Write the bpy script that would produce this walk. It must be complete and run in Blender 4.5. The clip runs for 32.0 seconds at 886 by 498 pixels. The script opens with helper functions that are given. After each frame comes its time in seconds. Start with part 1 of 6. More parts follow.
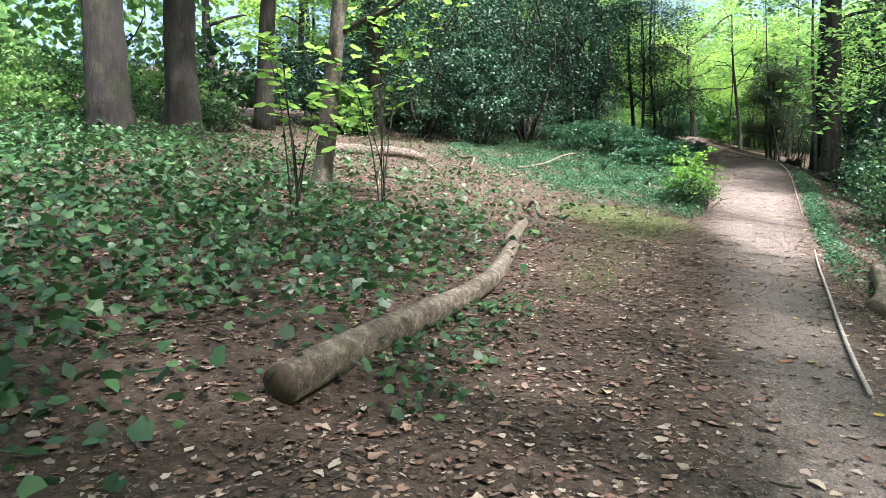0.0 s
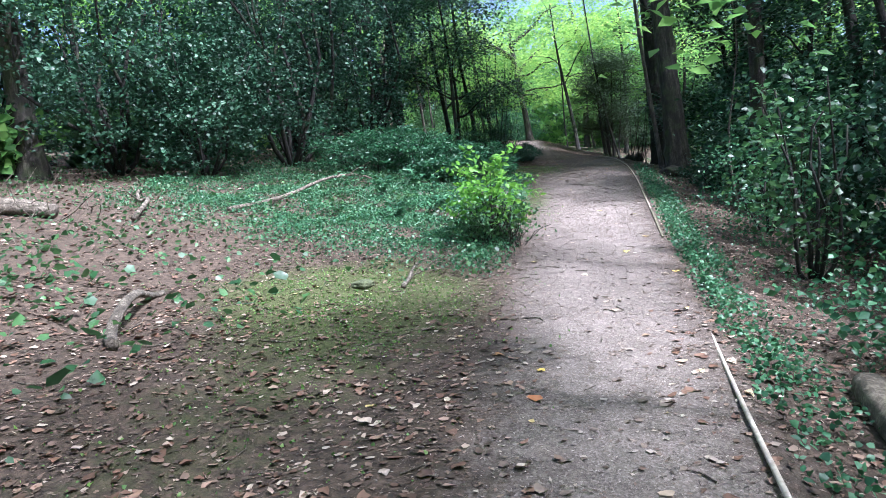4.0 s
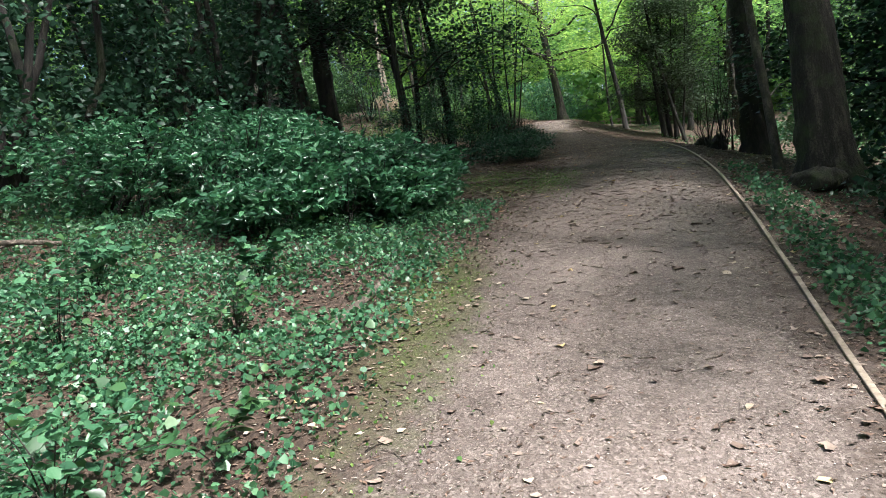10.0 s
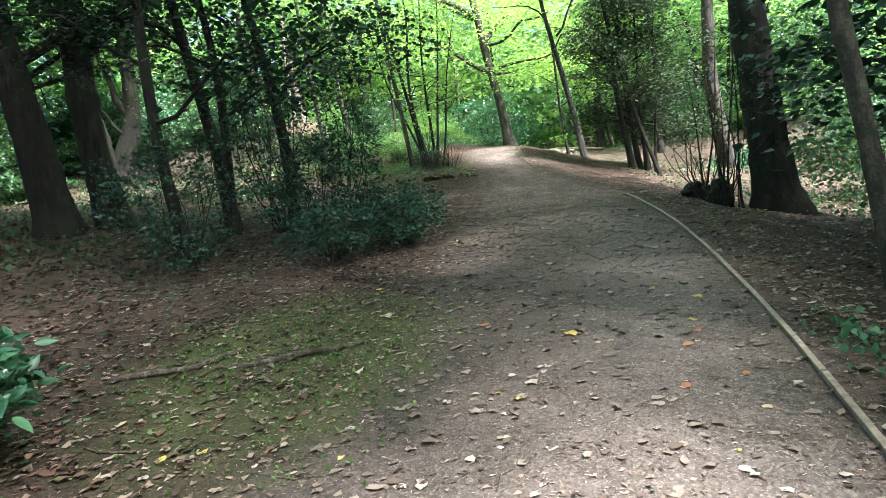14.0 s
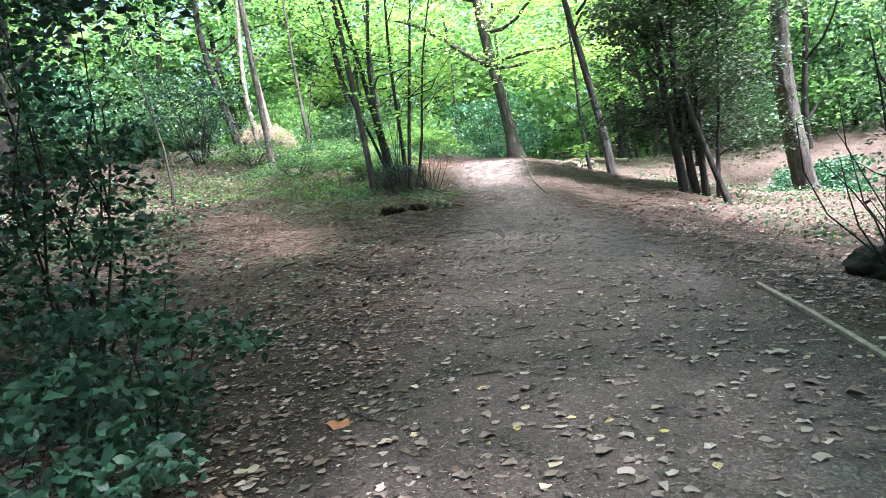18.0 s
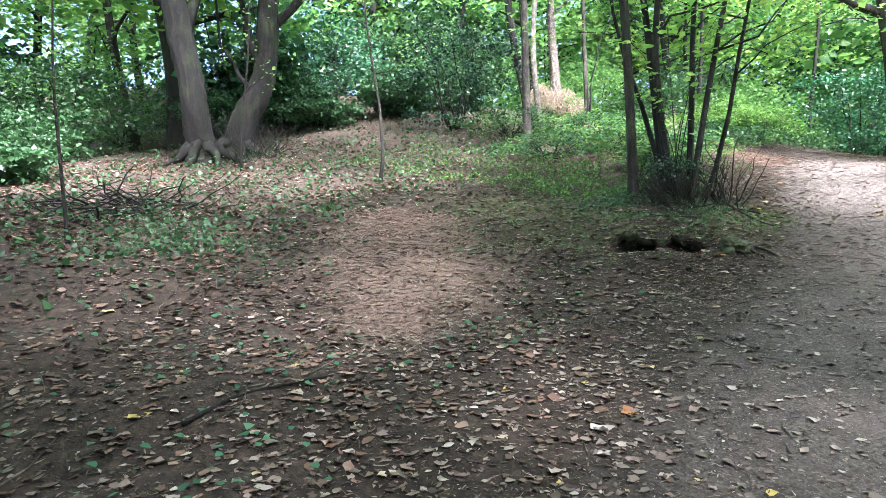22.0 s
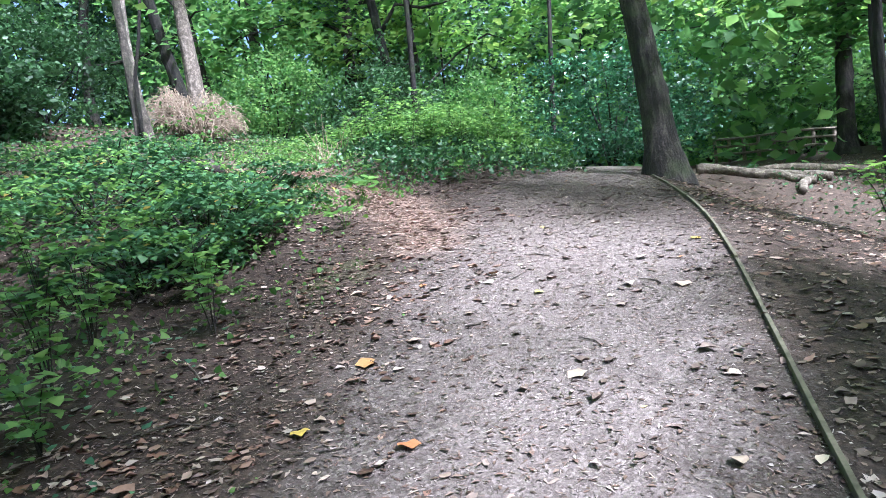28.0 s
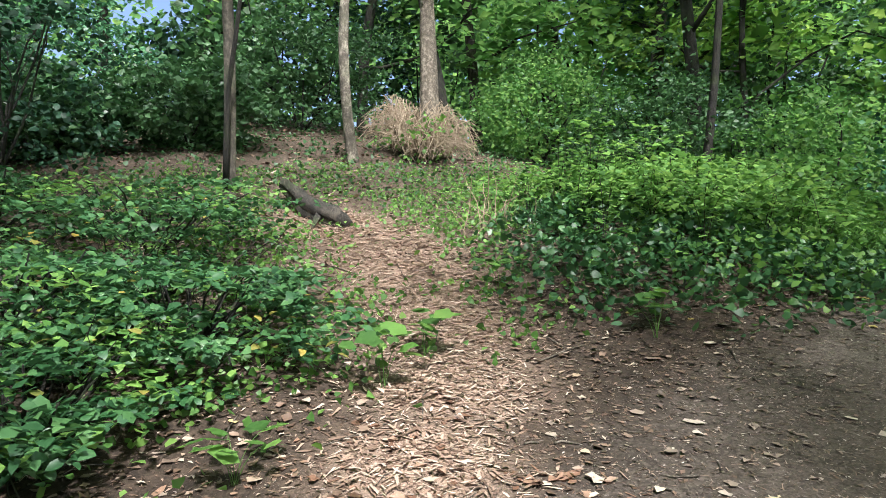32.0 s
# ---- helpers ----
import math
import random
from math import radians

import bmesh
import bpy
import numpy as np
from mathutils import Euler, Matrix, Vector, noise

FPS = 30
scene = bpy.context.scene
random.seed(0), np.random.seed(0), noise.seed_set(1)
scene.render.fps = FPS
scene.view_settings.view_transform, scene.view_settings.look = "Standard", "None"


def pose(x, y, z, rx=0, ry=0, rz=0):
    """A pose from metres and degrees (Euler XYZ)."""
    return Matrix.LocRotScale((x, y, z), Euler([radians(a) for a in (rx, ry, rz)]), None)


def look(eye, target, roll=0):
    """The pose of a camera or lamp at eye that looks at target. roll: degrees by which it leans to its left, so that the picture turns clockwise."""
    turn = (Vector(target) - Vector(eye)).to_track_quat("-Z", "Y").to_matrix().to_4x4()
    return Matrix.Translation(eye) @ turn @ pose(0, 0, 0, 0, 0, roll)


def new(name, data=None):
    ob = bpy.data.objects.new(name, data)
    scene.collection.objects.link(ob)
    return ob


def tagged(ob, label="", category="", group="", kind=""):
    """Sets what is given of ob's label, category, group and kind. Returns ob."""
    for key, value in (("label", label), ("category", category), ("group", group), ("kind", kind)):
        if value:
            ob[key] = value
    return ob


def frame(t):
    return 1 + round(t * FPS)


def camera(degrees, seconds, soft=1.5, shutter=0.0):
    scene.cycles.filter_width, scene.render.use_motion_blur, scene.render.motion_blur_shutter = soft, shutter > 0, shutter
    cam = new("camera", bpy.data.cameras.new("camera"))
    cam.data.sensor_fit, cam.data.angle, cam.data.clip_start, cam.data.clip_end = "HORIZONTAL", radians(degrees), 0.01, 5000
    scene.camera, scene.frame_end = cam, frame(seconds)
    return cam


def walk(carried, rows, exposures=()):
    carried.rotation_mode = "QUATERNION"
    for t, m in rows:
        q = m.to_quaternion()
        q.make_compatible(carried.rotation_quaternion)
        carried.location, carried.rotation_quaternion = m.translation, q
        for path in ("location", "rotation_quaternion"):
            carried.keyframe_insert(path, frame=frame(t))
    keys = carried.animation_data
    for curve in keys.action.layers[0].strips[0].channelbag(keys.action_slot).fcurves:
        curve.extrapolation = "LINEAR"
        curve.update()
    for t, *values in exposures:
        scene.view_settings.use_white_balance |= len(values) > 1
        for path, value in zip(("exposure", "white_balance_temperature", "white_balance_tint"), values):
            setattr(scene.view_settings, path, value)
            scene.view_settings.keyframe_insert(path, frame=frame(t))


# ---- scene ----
cam = camera(69.96, 32.0, soft=0.8)
# seconds, place, then yaw, pitch and lean in degrees
PATH = [
    (0, 0.000, 0.000, 1.679, 20.77, -5.10, 0.84),
    (0.5, 0.013, 1.284, 1.653, 15.13, -4.46, -1.87),
    (1, 0.211, 2.365, 1.654, 10.45, -4.42, -3.80),
    (1.5, 0.325, 3.225, 1.669, 9.08, -4.08, -4.43),
    (2, 0.459, 4.103, 1.750, 9.11, -3.86, -4.75),
    (2.5, 0.597, 4.873, 1.853, 9.09, -3.83, -5.03),
    (3, 0.679, 5.670, 1.920, 9.15, -3.61, -5.48),
    (3.5, 0.811, 6.357, 1.994, 9.26, -3.56, -5.65),
    (4, 0.883, 7.066, 1.998, 9.32, -3.50, -5.80),
    (4.5, 0.939, 7.805, 2.010, 9.35, -3.44, -5.98),
    (5, 1.010, 8.589, 2.033, 9.35, -3.38, -6.24),
    (5.5, 1.130, 9.435, 2.072, 9.31, -3.32, -6.64),
    (6, 1.333, 10.357, 2.130, 9.25, -3.28, -7.26),
    (6.5, 1.408, 11.199, 2.183, 9.39, -3.45, -7.66),
    (7, 1.576, 11.972, 2.270, 9.67, -3.51, -7.66),
    (7.5, 1.584, 12.698, 2.320, 9.98, -3.64, -7.70),
    (8, 1.573, 13.453, 2.449, 10.92, -3.75, -7.47),
    (8.5, 1.636, 14.295, 2.587, 11.84, -3.88, -7.55),
    (9, 1.635, 15.116, 2.669, 12.60, -3.95, -7.72),
    (9.5, 1.780, 15.951, 2.786, 13.55, -4.24, -7.18),
    (10, 1.813, 16.729, 2.834, 14.36, -4.50, -7.74),
    (10.5, 1.853, 17.584, 2.929, 14.69, -4.60, -7.84),
    (11, 1.938, 18.392, 3.043, 14.67, -4.64, -7.75),
    (11.5, 1.955, 19.268, 3.173, 14.48, -4.57, -8.05),
    (12, 2.105, 20.172, 3.267, 13.36, -4.37, -7.94),
    (12.5, 2.183, 20.987, 3.334, 12.17, -4.10, -8.67),
    (13, 2.280, 21.703, 3.475, 11.66, -3.83, -9.33),
    (13.5, 2.399, 22.344, 3.625, 11.36, -3.56, -9.21),
    (14, 2.371, 23.022, 3.712, 11.37, -3.45, -9.11),
    (14.5, 2.496, 23.767, 3.777, 11.69, -3.30, -8.93),
    (15, 2.488, 24.495, 3.857, 11.85, -3.14, -8.93),
    (15.5, 2.400, 25.211, 3.939, 11.88, -3.00, -9.05),
    (16, 2.285, 25.919, 4.015, 11.81, -2.91, -9.24),
    (16.5, 2.197, 26.623, 4.072, 11.69, -2.90, -9.38),
    (17, 2.195, 27.323, 4.141, 11.55, -2.99, -9.32),
    (17.5, 2.196, 27.954, 4.205, 11.66, -2.97, -9.22),
    (18, 2.171, 28.670, 4.301, 12.18, -2.74, -8.81),
    (18.5, 2.171, 29.282, 4.389, 14.13, -2.27, -8.06),
    (19, 2.136, 29.857, 4.464, 18.61, -2.14, -7.68),
    (19.5, 1.976, 30.239, 4.553, 23.41, -1.81, -6.30),
    (20, 1.859, 30.498, 4.633, 29.44, -2.01, -4.63),
    (20.5, 1.874, 30.918, 4.756, 35.56, -2.07, -3.49),
    (21, 1.888, 31.450, 4.866, 39.88, -2.62, -1.88),
    (21.5, 1.776, 32.222, 4.910, 40.97, -3.45, -1.05),
    (22, 1.685, 33.126, 4.905, 39.80, -3.38, -0.77),
    (22.5, 1.526, 33.939, 4.897, 37.58, -3.24, -1.52),
    (23, 1.427, 34.807, 4.980, 35.18, -3.17, -2.41),
    (23.5, 1.360, 35.689, 5.024, 31.85, -2.74, -3.58),
    (24, 1.277, 36.529, 5.067, 28.14, -2.58, -5.37),
    (24.5, 1.269, 37.257, 5.097, 25.29, -2.63, -6.83),
    (25, 1.131, 37.920, 5.141, 23.93, -2.54, -8.07),
    (25.5, 1.110, 38.517, 5.232, 22.88, -2.59, -9.22),
    (26, 1.042, 39.144, 5.311, 22.49, -2.57, -9.05),
    (26.5, 0.953, 39.713, 5.422, 22.58, -2.15, -9.60),
    (27, 0.946, 40.274, 5.587, 22.70, -2.45, -9.04),
    (27.5, 0.972, 40.827, 5.774, 22.90, -3.15, -7.94),
    (28, 0.979, 41.375, 5.949, 23.26, -3.90, -6.79),
    (28.5, 0.920, 41.918, 6.100, 23.83, -4.37, -6.04),
    (29, 0.748, 42.455, 6.218, 24.68, -4.21, -6.10),
    (29.5, 0.659, 42.975, 6.317, 26.31, -3.92, -5.65),
    (30, 0.504, 43.472, 6.367, 29.75, -3.65, -5.57),
    (30.5, 0.408, 43.948, 6.500, 33.93, -3.24, -4.97),
    (31, 0.414, 44.426, 6.652, 38.87, -2.82, -4.51),
    (31.5, 0.326, 44.891, 6.731, 43.96, -2.54, -3.28),
    (32, 0.303, 45.253, 6.821, 51.15, -2.33, 0.80),
]
walk(cam, [(t, pose(x, y, z, 90, 0, yaw) @ pose(0, 0, 0, pitch, 0, 0) @ pose(0, 0, 0, 0, 0, lean)) for t, x, y, z, yaw, pitch, lean in PATH],
     exposures=[(0, 1.9, 5900, 17), (3, 1.7, 5150, 16), (7, 1.4, 5100, 19), (9, 1.1, 5800, 13), (10, 1.35, 5900, 13), (11, 1.7, 5900, 12), (13, 2.05, 5900, 10), (14, 2.5, 5800, 11), (17, 2.85, 5400, 21), (20, 2.6, 5500, 20), (23, 2.55, 5300, 19), (26, 2.4, 5200, 21), (28.5, 1.7, 5000, 18), (32, 1.25, 5800, 9)])

# ---- world, sun, exposure ----
SUN_EL, SUN_AZ = 54.0, 115.0          # degrees above the horizon, clockwise from +y
world = bpy.data.worlds.new("daylight")
scene.world = world
world.use_nodes = True
wn = world.node_tree.nodes
sky = wn.new("ShaderNodeTexSky")
sky.sky_type = "NISHITA"
sky.sun_disc = False
sky.sun_elevation, sky.sun_rotation = radians(SUN_EL), radians(SUN_AZ)
sky.dust_density, sky.air_density, sky.ozone_density = 5.0, 0.6, 0.3
wn["Background"].inputs["Strength"].default_value = 0.15
world.node_tree.links.new(sky.outputs[0], wn["Background"].inputs["Color"])
sun = new("sun", bpy.data.lights.new("sun", "SUN"))
sun.data.energy, sun.data.angle, sun.data.color = 5.0, radians(4.0), (1.0, 0.94, 0.84)
SUN_DIR = Vector((math.sin(radians(SUN_AZ)) * math.cos(radians(SUN_EL)), math.cos(radians(SUN_AZ)) * math.cos(radians(SUN_EL)), math.sin(radians(SUN_EL))))
sun.matrix_world = look(SUN_DIR * 60, (0, 0, 0))

# ---- small tools ----
rng = np.random.default_rng(7)


def knots(xs, ys):
    """A soft line through knots."""
    def value(q):
        q = np.asarray(q, float)
        return sum(np.interp(q + k, xs, ys) for k in (-1.5, -0.75, 0, 0.75, 1.5)) / 5
    return value


# the trail climbs along +y; EDGE_X is its right-hand edge, TRAIL_Z its height, BANK how strongly the left bank rises
TRAIL_Z = knots([-30, -8, 0, 7, 14, 19.5, 25, 31, 35, 39, 42, 45, 47, 51, 54, 58, 62, 90],
                [-1.2, 0.1, .34, .62, 1.04, 1.82, 2.65, 3.38, 3.78, 4.28, 4.84, 5.50, 5.84, 6.12, 6.40, 6.58, 6.58, 7.0])
BANK = knots([-30, 20, 30, 43, 46, 51, 60], [.9, .9, .75, .74, 1.0, 1.25, 1.25])
DROP = knots([-30, 44, 47, 50.5, 53, 56, 62, 69, 90], [1.0, 1.0, 1.2, 1.8, 1.4, .6, .35, .15, .1])
EDGE_X = knots([-30, 0, 7, 12, 19.6, 23.7, 27.7, 31, 34, 38, 40.8, 43, 45.5, 47.5, 51, 55, 60, 90],
               [-0.6, .9, 1.5, 2.04, 2.83, 3.22, 3.52, 3.52, 3.3, 2.35, 1.6, 1.22, 1.11, .78, .25, -.6, -2.5, -12])
WIDTH = knots([-30, 0, 4, 8, 11, 14, 18, 24, 30, 36, 40, 44, 47, 50, 90], [.8, .8, .9, 1.15, 1.5, 1.8, 2.05, 2.45, 2.5, 2.3, 1.6, 1.8, 2.4, 1.6, 1.5])
PROF_D = [-60, -30, -16, -10, -6, -3.6, -2.4, -1.2, 0, .35, 1.2, 3, 6, 12, 40]
PROF_H = [7.5, 4.6, 2.7, 1.7, .85, .38, .22, .12, 0, -.07, -.33, -.92, -1.65, -2.4, -3.6]
MOUNDS = [(2.35, 9.0, .42, 1.4, -.28), (-2.9, 50.2, 1.5, 1.6, .55), (-0.95, 39.9, .9, 1.0, .16), (-1.7, 41.6, 1.0, 1.0, .2), (-3.2, 38.5, 1.5, 1.8, .1), (-0.3, 16.9, .8, .8, .08)]
PITS = [(-0.90, 39.28, .21, .5), (-0.52, 39.52, .17, .45)]


def base_height(x, y):
    p = np.interp(x - EDGE_X(y), PROF_D, PROF_H)
    z = TRAIL_Z(y) + np.where(p > 0, p * BANK(y), p * DROP(y)) - 0.12
    for mx, my, rx, ry, h in MOUNDS:
        z = z + h * np.exp(-((x - mx) / rx) ** 2 - ((y - my) / ry) ** 2)
    return z


def bumps(x, y, d):
    """Unevenness, small on the trodden trail, larger on the banks."""
    rough = np.clip(np.maximum(d - 0.05, -d - WIDTH(y)) / 1.2, 0.12, 1.0)
    b = 0.05 * np.sin(x * 2.1 + 1.3 * np.sin(y * 1.7)) * np.sin(y * 1.9 + 0.7) + 0.03 * np.sin(x * 5.3 + y * 2.2) * np.sin(y * 4.7 - x)
    b = b + 0.012 * np.sin(x * 13 + 2 * np.sin(y * 9)) * np.sin(y * 11.3)
    for px, py, r, h in PITS:
        b = b - h * np.exp(-(((x - px) ** 2 + (y - py) ** 2) / r ** 2) ** 2)
    return rough * b


def ground_z(x, y):
    x, y = np.asarray(x, float), np.asarray(y, float)
    return base_height(x, y) + bumps(x, y, x - EDGE_X(y))


def node_mat(name):
    m = bpy.data.materials.new(name)
    m.use_nodes = True
    return m, m.node_tree.nodes, m.node_tree.links, m.node_tree.nodes["Principled BSDF"]


def ramp(nodes, stops):
    r = nodes.new("ShaderNodeValToRGB")
    while len(r.color_ramp.elements) < len(stops):
        r.color_ramp.elements.new(0.5)
    for e, (p, c) in zip(r.color_ramp.elements, stops):
        e.position, e.color = p, (*c, 1)
    return r


def noise_tex(nodes, links, scale, detail=6.0, rough=0.6, coord="Object"):
    tc = nodes.new("ShaderNodeTexCoord")
    n = nodes.new("ShaderNodeTexNoise")
    n.inputs["Scale"].default_value, n.inputs["Detail"].default_value, n.inputs["Roughness"].default_value = scale, detail, rough
    links.new(tc.outputs[coord], n.inputs["Vector"])
    return n


def bump(nodes, links, height, strength, dist, bsdf):
    b = nodes.new("ShaderNodeBump")
    b.inputs["Strength"].default_value, b.inputs["Distance"].default_value = strength, dist
    links.new(height, b.inputs["Height"])
    links.new(b.outputs[0], bsdf.inputs["Normal"])


def mix(nodes, links, fac, a, b):
    m = nodes.new("ShaderNodeMix")
    m.data_type = "RGBA"
    links.new(fac, m.inputs[0])
    for k, v in ((6, a), (7, b)):
        if isinstance(v, tuple):
            m.inputs[k].default_value = (*v, 1)
        else:
            links.new(v, m.inputs[k])
    return m.outputs[2]


def math_node(nodes, links, op, a, b=None, clamp=False):
    n = nodes.new("ShaderNodeMath")
    n.operation, n.use_clamp = op, clamp
    for k, v in ((0, a), (1, b)):
        if v is None:
            continue
        if isinstance(v, (int, float)):
            n.inputs[k].default_value = v
        else:
            links.new(v, n.inputs[k])
    return n.outputs[0]


# ---- materials ----
def leaf_material(name, dark, mid, light, gloss=0.45, through_light=0.35, patch=0.35, spec=0.5):
    """Leaves: colour varies from leaf to leaf and from clump to clump; light shines through."""
    m, nodes, links, bsdf = node_mat(name)
    geo = nodes.new("ShaderNodeNewGeometry")
    r = ramp(nodes, [(0.0, dark), (0.5, mid), (1.0, light)])
    n = noise_tex(nodes, links, patch, 3)
    a = math_node(nodes, links, "MULTIPLY", geo.outputs["Random Per Island"], 0.62)
    b = math_node(nodes, links, "MULTIPLY", n.outputs["Fac"], 0.55)
    links.new(math_node(nodes, links, "ADD", a, math_node(nodes, links, "SUBTRACT", b, 0.1), True), r.inputs[0])
    links.new(r.outputs[0], bsdf.inputs["Base Color"])
    bsdf.inputs["Roughness"].default_value, bsdf.inputs["Specular IOR Level"].default_value = gloss, spec
    tr = nodes.new("ShaderNodeBsdfTranslucent")
    hs = nodes.new("ShaderNodeHueSaturation")
    hs.inputs["Hue"].default_value, hs.inputs["Saturation"].default_value, hs.inputs["Value"].default_value = 0.488, 1.0, 1.65
    links.new(r.outputs[0], hs.inputs["Color"])
    links.new(hs.outputs[0], tr.inputs["Color"])
    ms = nodes.new("ShaderNodeMixShader")
    ms.inputs[0].default_value = through_light
    links.new(bsdf.outputs[0], ms.inputs[1])
    links.new(tr.outputs[0], ms.inputs[2])
    links.new(ms.outputs[0], nodes["Material Output"].inputs["Surface"])
    return m


def bark_material(name, dark, light, scale=9.0, moss=0.0, stretch=0.25):
    m, nodes, links, bsdf = node_mat(name)
    tc = nodes.new("ShaderNodeTexCoord")
    mp = nodes.new("ShaderNodeMapping")
    mp.inputs["Scale"].default_value = (1, 1, stretch)
    links.new(tc.outputs["Object"], mp.inputs["Vector"])
    n = nodes.new("ShaderNodeTexNoise")
    n.inputs["Scale"].default_value, n.inputs["Detail"].default_value, n.inputs["Roughness"].default_value = scale, 9, 0.7
    links.new(mp.outputs[0], n.inputs["Vector"])
    r = ramp(nodes, [(0.40, tuple(.4 * c for c in dark)), (0.50, dark), (0.60, light)])
    grain = noise_tex(nodes, links, scale * 5, 6, 0.7)
    links.new(math_node(nodes, links, "ADD", math_node(nodes, links, "MULTIPLY", n.outputs["Fac"], 0.65), math_node(nodes, links, "MULTIPLY", grain.outputs["Fac"], 0.35)), r.inputs[0])
    big = noise_tex(nodes, links, 1.6, 4)
    col = mix(nodes, links, math_node(nodes, links, "MULTIPLY", big.outputs["Fac"], 0.7), r.outputs[0], tuple(0.5 * c for c in dark))
    if moss:
        mf = ramp(nodes, [(0.50, (0, 0, 0)), (0.66, (moss, moss, moss))])
        links.new(noise_tex(nodes, links, 2.4, 6).outputs["Fac"], mf.inputs[0])
        col = mix(nodes, links, mf.outputs[0], col, (0.055, 0.085, 0.02))
    links.new(col, bsdf.inputs["Base Color"])
    bsdf.inputs["Roughness"].default_value = 0.9
    bump(nodes, links, n.outputs["Fac"], 1.0, 0.06, bsdf)
    return m


def plain_material(name, a, b, scale=20.0, rough=0.8, relief=0.4, dist=0.006):
    m, nodes, links, bsdf = node_mat(name)
    n = noise_tex(nodes, links, scale, 7)
    r = ramp(nodes, [(0.3, a), (0.7, b)])
    links.new(n.outputs["Fac"], r.inputs[0])
    links.new(r.outputs[0], bsdf.inputs["Base Color"])
    bsdf.inputs["Roughness"].default_value = rough
    bump(nodes, links, n.outputs["Fac"], relief, dist, bsdf)
    return m


def litter_material(name, stops, gloss=0.6, by_object=False):
    m, nodes, links, bsdf = node_mat(name)
    if by_object:
        src = nodes.new("ShaderNodeObjectInfo").outputs["Random"]
    else:
        src = nodes.new("ShaderNodeNewGeometry").outputs["Random Per Island"]
    r = ramp(nodes, stops)
    links.new(src, r.inputs[0])
    n = noise_tex(nodes, links, 60, 4)
    links.new(mix(nodes, links, math_node(nodes, links, "MULTIPLY", n.outputs["Fac"], 0.45), r.outputs[0], (0.05, 0.035, 0.02)), bsdf.inputs["Base Color"])
    bsdf.inputs["Roughness"].default_value = gloss
    return m


def soil_material():
    """Trodden earth, leaf mould, moss, wood chips and painted-in shade, laid out by the sheet's own attributes."""
    m, nodes, links, bsdf = node_mat("woodland_soil")

    def attr(name):
        a = nodes.new("ShaderNodeAttribute")
        a.attribute_name = name
        return a.outputs["Fac"]
    fine, mid, big = (noise_tex(nodes, links, s, 8, 0.65) for s in (95, 14, 1.1))
    patchy = noise_tex(nodes, links, 4.5, 8, 0.7)
    grit = nodes.new("ShaderNodeTexVoronoi")
    grit.inputs["Scale"].default_value = 70
    links.new(nodes.new("ShaderNodeTexCoord").outputs["Object"], grit.inputs["Vector"])
    mould = ramp(nodes, [(0.30, (0.026, 0.019, 0.014)), (0.5, (0.068, 0.048, 0.035)), (0.72, (0.15, 0.108, 0.08))])
    links.new(mid.outputs["Fac"], mould.inputs[0])
    cells = nodes.new("ShaderNodeTexVoronoi")
    cells.inputs["Scale"].default_value, cells.inputs["Randomness"].default_value = 44, 1.0
    warp = nodes.new("ShaderNodeMixRGB")
    warp.inputs[0].default_value = 0.06
    links.new(nodes.new("ShaderNodeTexCoord").outputs["Object"], warp.inputs[1])
    links.new(mid.outputs["Color"], warp.inputs[2])
    links.new(warp.outputs[0], cells.inputs["Vector"])
    leafy = ramp(nodes, [(0.0, (0.012, 0.009, 0.007)), (0.4, (0.040, 0.028, 0.021)), (0.75, (0.085, 0.058, 0.042)), (1.0, (0.17, 0.12, 0.09))])
    sep = nodes.new("ShaderNodeSeparateColor")
    links.new(cells.outputs["Color"], sep.inputs[0])
    links.new(sep.outputs[0], leafy.inputs[0])
    earth = ramp(nodes, [(0.28, (0.075, 0.061, 0.052)), (0.50, (0.165, 0.138, 0.122)), (0.76, (0.29, 0.25, 0.225))])
    links.new(math_node(nodes, links, "ADD", math_node(nodes, links, "MULTIPLY", fine.outputs["Fac"], 0.55), math_node(nodes, links, "MULTIPLY", mid.outputs["Fac"], 0.45)), earth.inputs[0])
    wet = ramp(nodes, [(0.38, (0.5, 0.46, 0.43)), (0.60, (1.0, 1.0, 1.0))])
    links.new(math_node(nodes, links, "ADD", math_node(nodes, links, "MULTIPLY", big.outputs["Fac"], 0.5), math_node(nodes, links, "MULTIPLY", patchy.outputs["Fac"], 0.5)), wet.inputs[0])
    mul = nodes.new("ShaderNodeMix")
    mul.data_type, mul.blend_type = "RGBA", "MULTIPLY"
    mul.inputs[0].default_value = 0.75
    links.new(earth.outputs[0], mul.inputs[6])
    links.new(wet.outputs[0], mul.inputs[7])
    speck = ramp(nodes, [(0.60, (0, 0, 0)), (0.70, (0.28, 0.28, 0.28))])
    links.new(noise_tex(nodes, links, 260, 2, 0.5).outputs["Fac"], speck.inputs[0])
    earthy = mix(nodes, links, speck.outputs[0], mul.outputs[2], (0.46, 0.40, 0.36))
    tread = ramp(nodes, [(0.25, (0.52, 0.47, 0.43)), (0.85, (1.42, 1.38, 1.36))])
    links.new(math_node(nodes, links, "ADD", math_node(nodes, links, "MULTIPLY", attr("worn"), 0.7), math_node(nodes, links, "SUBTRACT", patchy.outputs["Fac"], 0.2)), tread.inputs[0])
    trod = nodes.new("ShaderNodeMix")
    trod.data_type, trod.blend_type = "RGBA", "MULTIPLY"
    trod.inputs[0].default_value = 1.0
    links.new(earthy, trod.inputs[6])
